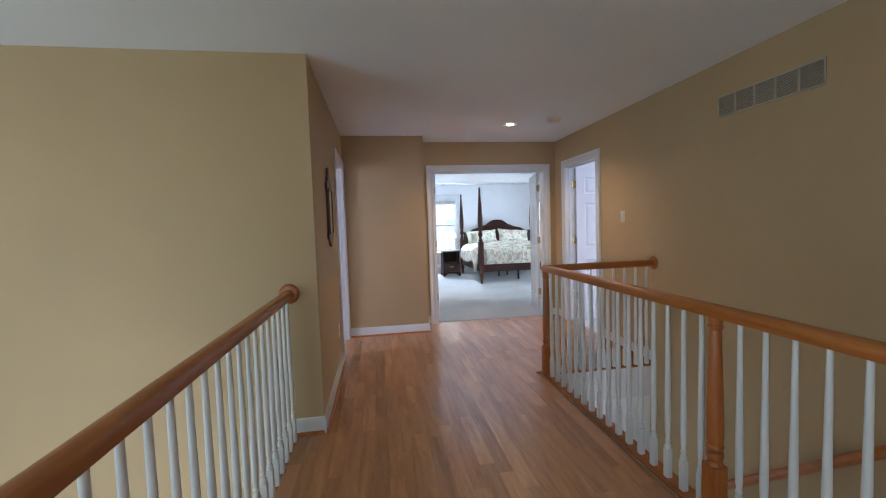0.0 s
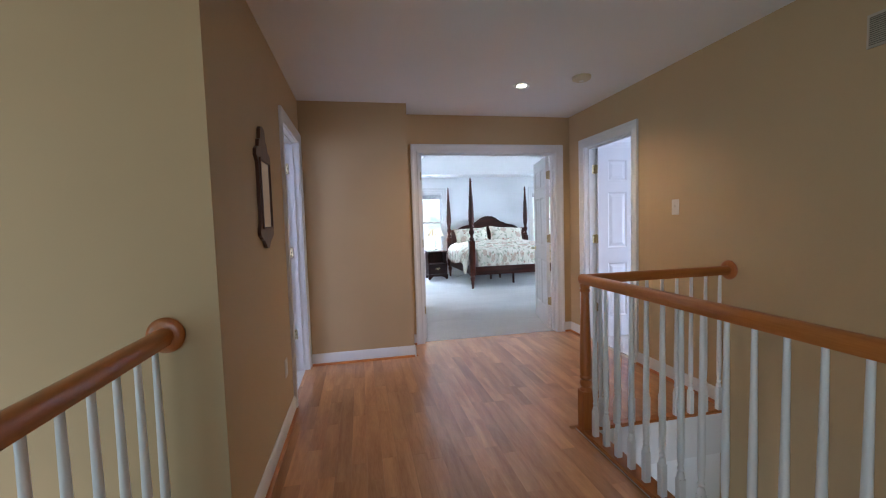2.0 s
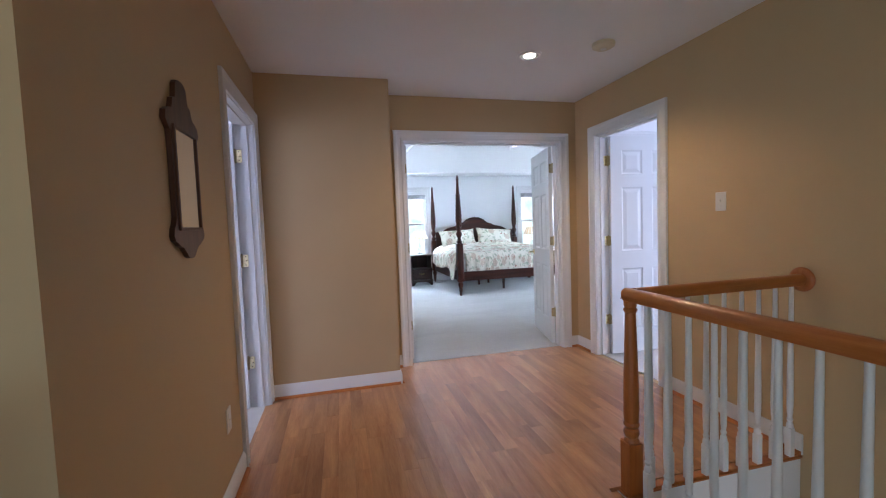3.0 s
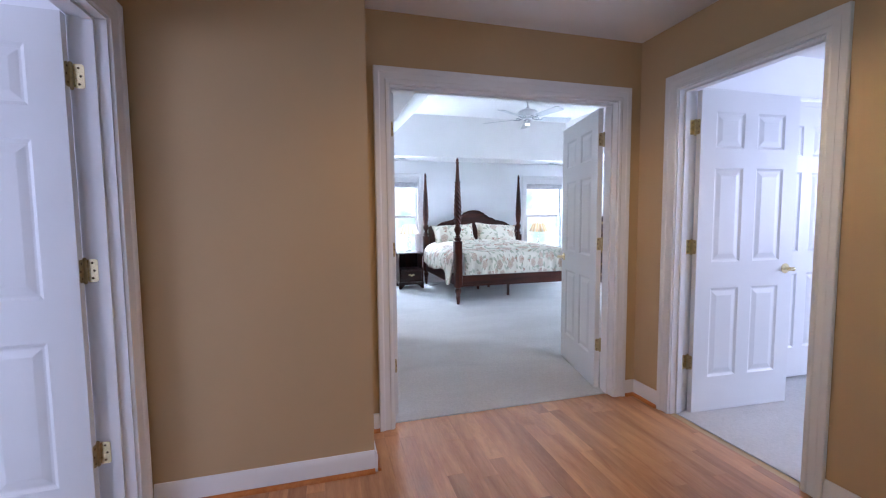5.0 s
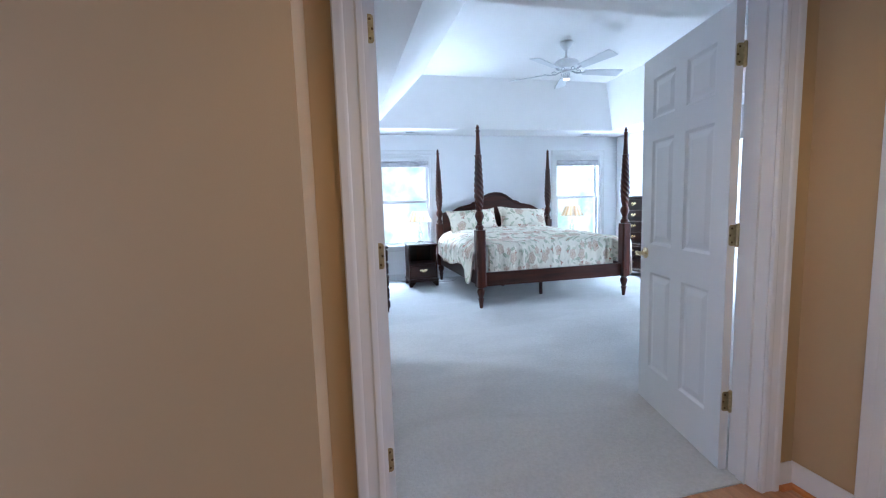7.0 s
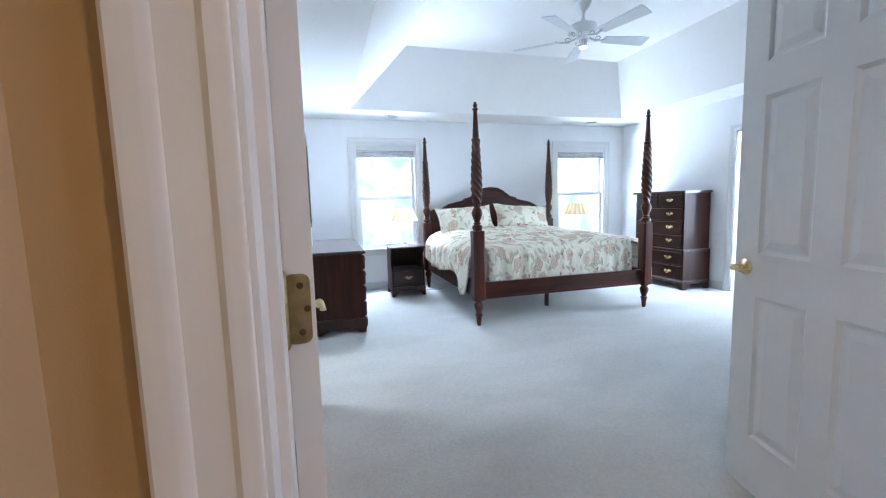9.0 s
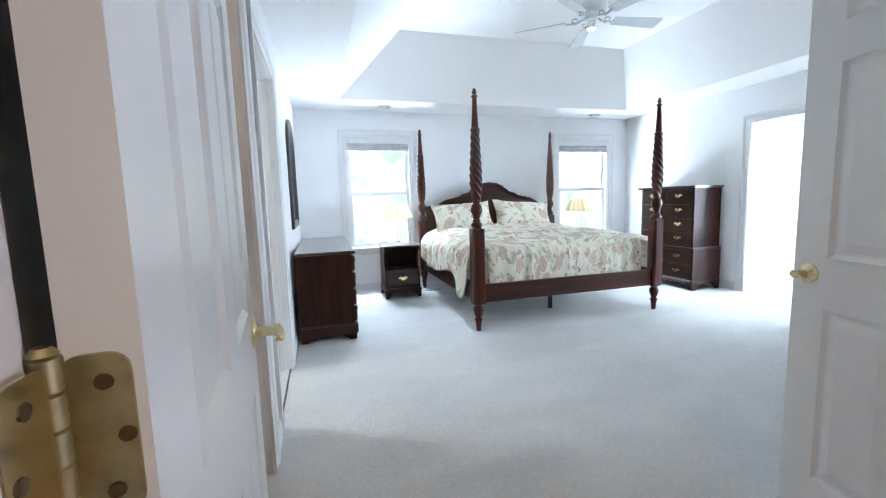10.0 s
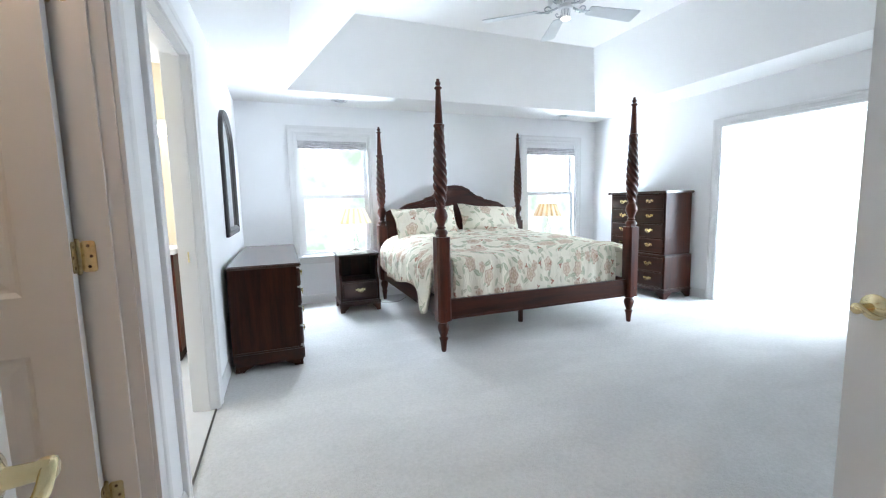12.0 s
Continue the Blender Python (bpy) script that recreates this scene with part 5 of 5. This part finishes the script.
def table_lamp(m):
    root = thing("table_lamp", "pale table lamp with a pleated cream shade by the window", "lamp", m, group="bedside lamps")
    bm = bmesh.new()
    lathe(bm, [(0.065, 0.0), (0.065, 0.012), (0.05, 0.022), (0.018, 0.035), (0.014, 0.06), (0.030, 0.09), (0.042, 0.13), (0.036, 0.18), (0.016, 0.22), (0.010, 0.26), (0.012, 0.275), (0.006, 0.28), (0.006, 0.46)], 20)
    part("base", bm, LAMP_BASE, root, "turned pale glass base", smooth=40)
    bm = bmesh.new()
    seg = 28
    rings = []
    for r, z in ((0.104, 0.500), (0.102, 0.500), (0.172, 0.335), (0.174, 0.335)):
        rings.append([bm.verts.new(((r * (1 + 0.13 * (i % 2))) * math.cos(2 * math.pi * i / seg), (r * (1 + 0.13 * (i % 2))) * math.sin(2 * math.pi * i / seg), z)) for i in range(seg)])
    for a, b in ((1, 2), (2, 3), (3, 0), (0, 1)):
        for i in range(seg):
            bm.faces.new((rings[a][i], rings[a][(i + 1) % seg], rings[b][(i + 1) % seg], rings[b][i]))
    part("shade", bm, SHADE_CLOTH, root, "pleated cream cone shade")
    part("shade_ring", boxes((-0.099, 0.099, -0.003, 0.003, 0.455, 0.459), (-0.003, 0.003, -0.099, 0.099, 0.4605, 0.4645)), BRASS, root)
    return root


tl = table_lamp(pose(1.205, 5.09, 0.659))
copy_thing(tl, pose(3.87, 5.11, 0.659))


# ---- mirrors ----
def arch_mirror():
    """Arched dark frame on the wall plane x = 0, facing +x."""
    y0, y1, z0, zs, zt, w = 4.00, 4.86, 0.965, 1.72, 2.04, 0.07

    def loop(o):
        pts = [(y0 + o, z0 + o), (y1 - o, z0 + o), (y1 - o, zs)]
        cy, ry, rz = (y0 + y1) / 2, (y1 - y0) / 2 - o, zt - zs - o
        for k in range(1, 24):
            a = math.pi * k / 24
            pts.append((cy + ry * math.cos(a), zs + rz * math.sin(a) ** 0.8))
        pts.append((y0 + o, zs))
        return pts

    bm = bmesh.new()
    st = [(0.0, 0.001), (0.0, 0.022), (0.010, 0.030), (0.030, 0.026), (0.045, 0.032), (0.062, 0.018), (w, 0.012), (w, 0.001)]
    rings = [[bm.verts.new((d, y, z)) for y, z in loop(o)] for o, d in st]
    for a, b in zip(rings, rings[1:]):
        n = len(a)
        for i in range(n):
            bm.faces.new((a[i], a[(i + 1) % n], b[(i + 1) % n], b[i]))
    root = thing("wall_mirror", "arched wall mirror in a black wooden frame above the dresser", "mirror", bm=bm, material=EBONY, smooth=40)
    bm = bmesh.new()
    sweep(bm, lambda i: [((0.004, 0.009)[i], y, z) for y, z in loop(w - 0.002)], 2)
    part("mirror_glass", bm, MIRROR, root, "clear mirror glass")
    return root


arch_mirror()


WALNUT = wood("walnut_frame", (0.055, 0.024, 0.014), (0.12, 0.052, 0.03), axis=2, rough=0.4, scale=6, coat=0.1)


def fret_mirror():
    """Small mirror in a scrolled fretwork frame on the hall wall, facing +x."""
    half = [(1.840, 0.020), (1.836, 0.035), (1.822, 0.052), (1.790, 0.058), (1.768, 0.064), (1.760, 0.088), (1.742, 0.094), (1.722, 0.104), (1.714, 0.132), (1.700, 0.158), (1.672, 0.166), (1.655, 0.150), (1.640, 0.132), (1.600, 0.126), (1.340, 0.126), (1.318, 0.136), (1.300, 0.152), (1.276, 0.160), (1.258, 0.150), (1.250, 0.126), (1.240, 0.110), (1.232, 0.080), (1.216, 0.056), (1.198, 0.036), (1.190, 0.014)]
    yc = -1.955
    pts = [(yc + w, z) for z, w in half] + [(yc - w, z) for z, w in half[::-1]]
    bm = bmesh.new()
    sweep(bm, lambda i: [(HL + (0.001, 0.018)[i], y, z) for y, z in pts], 2)
    root = thing("hall_mirror", "small mirror in a scrolled dark wooden frame on the tan wall", "mirror", bm=bm, material=WALNUT)
    a, b, c, d = yc - 0.105, yc + 0.105, 1.305, 1.652
    part("bead", boxes((HL + 0.0185, HL + 0.027, a - 0.012, a, c - 0.012, d + 0.012), (HL + 0.0185, HL + 0.027, b, b + 0.012, c - 0.012, d + 0.012), (HL + 0.0185, HL + 0.027, a, b, c - 0.012, c), (HL + 0.0185, HL + 0.027, a, b, d, d + 0.012), bevel=0.002), WALNUT, root)
    part("mirror_glass", boxes((HL + 0.0185, HL + 0.021, a, b, c, d)), MIRROR, root, "clear mirror glass")
    return root


fret_mirror()

# ---- ceiling fan ----
FAN_WHITE = mat("fan_white", (0.80, 0.81, 0.82), 0.3, var=0.02)
FAN_BLADE = mat("fan_blade_finish", (0.62, 0.64, 0.65), 0.4, var=0.04)
FX, FY, FZ = 2.585, 3.09, 3.01
fan = thing("ceiling_fan", "white five-blade ceiling fan with chrome blade arms and a small light", "ceiling fan", pose(FX, FY, 0))
_bm = bmesh.new()
lathe(_bm, [(0.072, FZ - 0.0005), (0.072, FZ - 0.012), (0.060, FZ - 0.035), (0.030, FZ - 0.075), (0.018, FZ - 0.085), (0.0145, FZ - 0.09), (0.0145, FZ - 0.165)], 24)
part("canopy", _bm, FAN_WHITE, fan, smooth=40)
_bm = bmesh.new()
lathe(_bm, [(0.024, FZ - 0.150), (0.026, FZ - 0.178), (0.05, FZ - 0.190), (0.11, FZ - 0.200), (0.130, FZ - 0.216), (0.134, FZ - 0.224), (0.134, FZ - 0.262), (0.128, FZ - 0.270), (0.112, FZ - 0.295), (0.06, FZ - 0.30), (0.055, FZ - 0.325), (0.03, FZ - 0.33)], 32)
part("motor_housing", _bm, FAN_WHITE, fan, smooth=40)
_bm = bmesh.new()
lathe(_bm, [(0.036, FZ - 0.3305), (0.038, FZ - 0.345), (0.030, FZ - 0.38), (0.036, FZ - 0.395)], 24)
part("light_kit", _bm, CHROME, fan, "chrome lamp holder", smooth=40)
_bm = bmesh.new()
lathe(_bm, [(0.034, FZ - 0.3955), (0.032, FZ - 0.402), (0.015, FZ - 0.407)], 20)
part("bulb", _bm, glow("fan_bulb", (1, 0.95, 0.88), 6.0), fan, "lit frosted bulb", smooth=40)


def blade_bm():
    bm = bmesh.new()
    out = [(0.215, -0.050), (0.635, -0.070), (0.648, -0.066), (0.652, -0.056), (0.652, 0.056), (0.648, 0.066), (0.635, 0.070), (0.215, 0.050), (0.203, 0.04), (0.203, -0.04)]
    sweep(bm, lambda i: [(x, y, (0.0, 0.006)[i]) for x, y in out], 2)
    return bm


def arm_bm():
    bm = bmesh.new()
    n = 9

    def ring(i):
        u = i / (n - 1)
        x = 0.06 + 0.19 * u
        w = 0.011 + 0.006 * u ** 2
        z = -0.012 - 0.020 * math.sin(math.pi * u)
        return [(x, -w, z), (x, w, z), (x, w, z + 0.006), (x, -w, z + 0.006)]

    sweep(bm, ring, n)
    # two open scrolls beside the strap
    for s in (-1, 1):
        def scroll(i, s=s):
            a = 1.7 * math.pi * i / 13
            r = 0.026 - 0.008 * i / 13
            c = (0.135 - r * math.cos(a), s * (0.030 + 0.6 * r * math.sin(a)), -0.020 + 0.5 * r * math.sin(a))
            return [(c[0] + 0.0045 * math.cos(q) * math.cos(a), c[1] - s * 0.0045 * math.cos(q) * math.sin(a), c[2] + 0.0045 * math.sin(q)) for q in (k * math.pi / 3 for k in range(6))]

        sweep(bm, scroll, 14)
    return bm


BLADE, ARM = done(blade_bm(), "blade", FAN_BLADE), done(arm_bm(), "blade_arm", mat("fan_chrome", (0.42, 0.45, 0.47), 0.28, metal=1.0, var=0.1, scale=40), 40)
for _k in range(5):
    _a = 67 + 72 * _k
    for _nm, _me, _mm in (("blade", BLADE, pose(0, 0, FZ - 0.318, 0, 0, _a) @ pose(0, 0, 0, -13, 0, 0)), ("blade_arm", ARM, pose(0, 0, FZ - 0.298, 0, 0, _a))):
        _o = new(_nm, _me)
        _o.parent = fan
        _o.matrix_local = _mm
        if _nm == "blade_arm":
            tagged(_o, "chrome blade arm")


# ---- small fixtures ----
def can_light(x, y, z, lit, r=0.085):
    bm = bmesh.new()
    lathe(bm, [(r, -0.0005), (r, -0.005), (r - 0.012, -0.009), (r - 0.022, -0.006), (r - 0.022, -0.0005)], 32, (x, y, z))
    root = thing("recessed_light", "round recessed ceiling light with a white trim", "ceiling light", bm=bm, material=TRIM, smooth=35, group="recessed lights")
    lens = bmesh.new()
    lathe(lens, [(r - 0.044, -0.002), (r - 0.044, -0.0055), (0.02, -0.0075)], 28, (x, y, z))
    ring = bmesh.new()
    lathe(ring, [(r - 0.0225, -0.0008), (r - 0.0225, -0.0040), (r - 0.0435, -0.0030), (r - 0.0435, -0.0008)], 28, (x, y, z))
    part("reflector", ring, CHROME, root, "dull metal reflector", smooth=40)
    part("lens", lens, glow("can_lens", (1.0, 0.88, 0.68), 9.0) if lit else mat("dim_lens", (0.34, 0.35, 0.36), 0.3), root, "glowing frosted lens" if lit else "unlit lens", smooth=40)
    return root


can_light(0.885, -0.99, CEIL_Z, True)
can_light(1.125, 5.265, BED_CEIL, False, 0.10)
can_light(4.25, 5.28, BED_CEIL, False, 0.10)

_bm = bmesh.new()
lathe(_bm, [(0.072, -0.0005), (0.074, -0.010), (0.070, -0.024), (0.052, -0.034), (0.030, -0.036)], 28, (1.29, -1.25, CEIL_Z))
_sd = thing("smoke_detector", "round yellowed smoke detector on the ceiling", "smoke detector", bm=_bm, material=mat("yellowed_plastic", (0.62, 0.54, 0.36), 0.45, var=0.05), smooth=35)
_bm = bmesh.new()
lathe(_bm, [(0.020, -0.0365), (0.020, -0.040), (0.012, -0.041)], 16, (1.29, -1.25, CEIL_Z))
part("test_button", _bm, PLASTIC, _sd, smooth=35)


def vent():
    y0, y1, z0, z1 = -3.53, -2.805, 2.042, 2.194
    x = HR
    root = thing("wall_vent", "long tan return-air grille with five louvred sections high on the wall", "air vent", bm=boxes((x - 0.003, x - 0.0005, y0, y1, z0, z1)), material=mat("vent_shadow", (0.16, 0.13, 0.09), 0.8))
    fr = [(y0, y1, z0, z0 + 0.012), (y0, y1, z1 - 0.012, z1)]
    for k in range(6):
        c = y0 + (y1 - y0) * k / 5
        a, b = max(y0, c - 0.007), min(y1, c + 0.007)
        fr.append((a, b, z0 + 0.012, z1 - 0.012))
    part("frame", boxes(*[(x - 0.009, x - 0.0032, a, b, c, d) for a, b, c, d in fr]), VENT_PAINT, root)
    for k in range(5):
        ya, yb = y0 + (y1 - y0) * k / 5 + 0.0075, y0 + (y1 - y0) * (k + 1) / 5 - 0.0075
        for j in range(13):
            z = z0 + 0.017 + j * 0.0095
            bm = bmesh.new()
            sweep(bm, lambda i: [(x - 0.0085, (ya, yb)[i], z), (x - 0.0075, (ya, yb)[i], z - 0.001), (x - 0.0033, (ya, yb)[i], z + 0.005), (x - 0.0043, (ya, yb)[i], z + 0.006)], 2)
            part("louvre", bm, VENT_PAINT, root)
    return root


vent()


def wall_plate(name, label, cat, x, y, z, s, outlet):
    root = thing(name, label, cat, bm=boxes((min(x, x + s * 0.006), max(x, x + s * 0.006), y - 0.036, y + 0.036, z - 0.058, z + 0.058), bevel=0.003), material=PLASTIC)
    f = x + s * 0.0062
    if outlet:
        for dz in (-0.02, 0.02):
            part("socket", boxes((min(f, f + s * 0.002), max(f, f + s * 0.002), y - 0.015, y + 0.015, z + dz - 0.013, z + dz + 0.013)), TRIM, root)
    else:
        part("toggle", boxes((min(f, f + s * 0.010), max(f, f + s * 0.010), y - 0.005, y + 0.005, z - 0.004, z + 0.012), bevel=0.001), PLASTIC, root)
    for dz in ((0,) if outlet else (-0.03, 0.03)):
        bm = bmesh.new()
        lathe(bm, [(0.003, 0.0), (0.0025, s * 0.0008)], 8, (f, y, z + dz), "x")
        part("screw", bm, CHROME, root)
    return root


wall_plate("light_switch", "white toggle light switch on the tan wall", "light switch", HR - 0.0005, -1.614, 1.362, -1, False)
wall_plate("power_outlet", "white double power outlet low on the tan wall", "outlet", HL + 0.0005, -1.575, 0.39, 1, True)

_th = thing("thermostat", "small white thermostat on the wall behind the open door", "thermostat", bm=boxes((0.0005, 0.028, 0.57, 0.67, 1.335, 1.435), bevel=0.006), material=PLASTIC, smooth=40)
part("display", boxes((0.0283, 0.0295, 0.60, 0.647, 1.395, 1.42)), mat("lcd", (0.06, 0.08, 0.08), 0.3), _th, "dark display")
for _z in (1.352, 1.372):
    part("button", boxes((0.0283, 0.031, 0.625, 0.643, _z, _z + 0.012)), BLACK, _th)

# ---- what shows of the bathroom ----
van = thing("vanity_cabinet", "dark wooden vanity cabinet with a white top", "cabinet", bm=boxes((-1.5, -0.36, 3.92, 4.395, 0.10, 0.86)), material=MAHOG)
part("countertop", slab(-1.52, -0.34, 3.90, 4.397, 0.862, 0.90, 0.006), TRIM, van, "white countertop")
part("plinth", boxes((-1.48, -0.38, 3.97, 4.395, 0.003, 0.099)), BLACK, van)
for _k in range(3):
    part("cabinet_door", boxes((-1.48 + 0.375 * _k, -1.13 + 0.375 * _k, 3.902, 3.919, 0.13, 0.83), bevel=0.004), MAHOG, van)
_sc = thing("vanity_light", "pale bar light with lit frosted globes", "wall light", bm=boxes((-0.95, -0.30, 4.375, 4.398, 1.86, 1.94), bevel=0.004), material=PLASTIC)
for _k in range(3):
    _bm = bmesh.new()
    bmesh.ops.create_uvsphere(_bm, u_segments=20, v_segments=12, radius=0.055)
    part("globe", _bm, glow("globe_glow", (1.0, 0.9, 0.72), 9.0), _sc, "lit frosted globe", smooth=180, m=pose(-0.84 + 0.205 * _k, 4.30, 1.84))
    _bm = bmesh.new()
    lathe(_bm, [(0.02, 0.0), (0.024, 0.04)], 14, (-0.84 + 0.205 * _k, 4.335, 1.88), "y")
    part("socket", _bm, BRASS, _sc)

# lamp cord lying between the nightstand and the bed
_cu = bpy.data.curves.new("power_cord", "CURVE")
_cu.dimensions, _cu.bevel_depth, _cu.bevel_resolution = "3D", 0.0025, 2
_sp = _cu.splines.new("BEZIER")
_sp.bezier_points.add(3)
for _p, _co in zip(_sp.bezier_points, ((1.36, 5.30, 0.012), (1.50, 5.18, 0.011), (1.66, 5.12, 0.011), (1.86, 5.32, 0.012))):
    _p.co, _p.handle_left_type, _p.handle_right_type = _co, "AUTO", "AUTO"
_cu.materials.append(mat("cord_brown", (0.10, 0.06, 0.035), 0.5))
_cord = new("power_cord", _cu)
_cord.parent = tl
_cord.matrix_parent_inverse = pose(1.205, 5.09, 0.659).inverted()
tagged(_cord, "thin brown lamp cord lying on the carpet")

# ---- oak strip floor: pieces last ----
rng = random.Random(4)
LENGTHS = (0.34, 0.46, 0.58, 0.72, 0.88, 1.04, 1.22)
SW = 0.083


def board_mesh(length):
    bm = bmesh.new()
    e = 0.0007
    x, y = SW / 2 - 0.0001, length / 2 - 0.0001
    lo = [bm.verts.new(p) for p in ((-x, -y, -0.02), (x, -y, -0.02), (x, y, -0.02), (-x, y, -0.02))]
    mi = [bm.verts.new(p) for p in ((-x, -y, -e * 0.7), (x, -y, -e * 0.7), (x, y, -e * 0.7), (-x, y, -e * 0.7))]
    hi = [bm.verts.new(p) for p in ((-x + e, -y + e, 0), (x - e, -y + e, 0), (x - e, y - e, 0), (-x + e, y - e, 0))]
    for a, b in ((lo, mi), (mi, hi)):
        for i in range(4):
            bm.faces.new((a[i], a[(i + 1) % 4], b[(i + 1) % 4], b[i]))
    bm.faces.new(hi)
    return bm


BOARD = {n: done(board_mesh(n), "floor_board", OAK_FLOOR) for n in LENGTHS}
hall_floor = setting("floor_hall", boxes((-1.19, 0.767, -8.0, 0.058, -0.0208, -0.0203)), OAK_FLOOR, "glossy oak strip floor of the hall", "floor")
rest_v, rest_f = [], []
placed = 0
n_strips = int((HR + 1.19) / SW) + 1
for k in range(n_strips):
    xc = -1.19 + SW * (k + 0.5)
    wide = min(xc + SW / 2, HR) - (xc - SW / 2)
    if wide < 0.01:
        continue
    xc = xc - SW / 2 + wide / 2
    y_start = -8.0 if xc < 0.76 else -2.040
    y = y_start - rng.random() * 0.5
    while y < 0.058:
        n = rng.choice(LENGTHS)
        a, b = max(y, y_start), min(y + n, 0.058)
        y += n
        if 0.058 - b < 0.12 and b < 0.058:
            b = y = 0.058
        if b - a < 0.004:
            continue
        if a > -4.1 and placed < 300:
            ob = new("floor_board", BOARD[n])
            ob.parent = hall_floor
            ob.matrix_local = Matrix.LocRotScale((xc, (a + b) / 2, rng.uniform(-0.0002, 0.0001)), None, (wide / SW, (b - a) / n, 1))
            placed += 1
        else:
            i0 = len(rest_v)
            x0, x1 = xc - wide / 2 + 0.0001, xc + wide / 2 - 0.0001
            a, b = a + 0.0001, b - 0.0001
            rest_v += [(x0, a, -0.02), (x1, a, -0.02), (x1, b, -0.02), (x0, b, -0.02), (x0, a, -0.001), (x1, a, -0.001), (x1, b, -0.001), (x0, b, -0.001), (x0 + 0.0007, a + 0.0007, 0), (x1 - 0.0007, a + 0.0007, 0), (x1 - 0.0007, b - 0.0007, 0), (x0 + 0.0007, b - 0.0007, 0)]
            for q in (0, 4):
                rest_f += [(i0 + q + i, i0 + q + (i + 1) % 4, i0 + q + 4 + (i + 1) % 4, i0 + q + 4 + i) for i in range(4)]
            rest_f.append((i0 + 8, i0 + 9, i0 + 10, i0 + 11))
me = bpy.data.meshes.new("floor_boards_rest")
me.from_pydata(rest_v, [], rest_f)
me.materials.append(OAK_FLOOR)
far_boards = new("floor_boards_rest", me)
far_boards.parent = hall_floor
tagged(far_boards, kind="stuff")
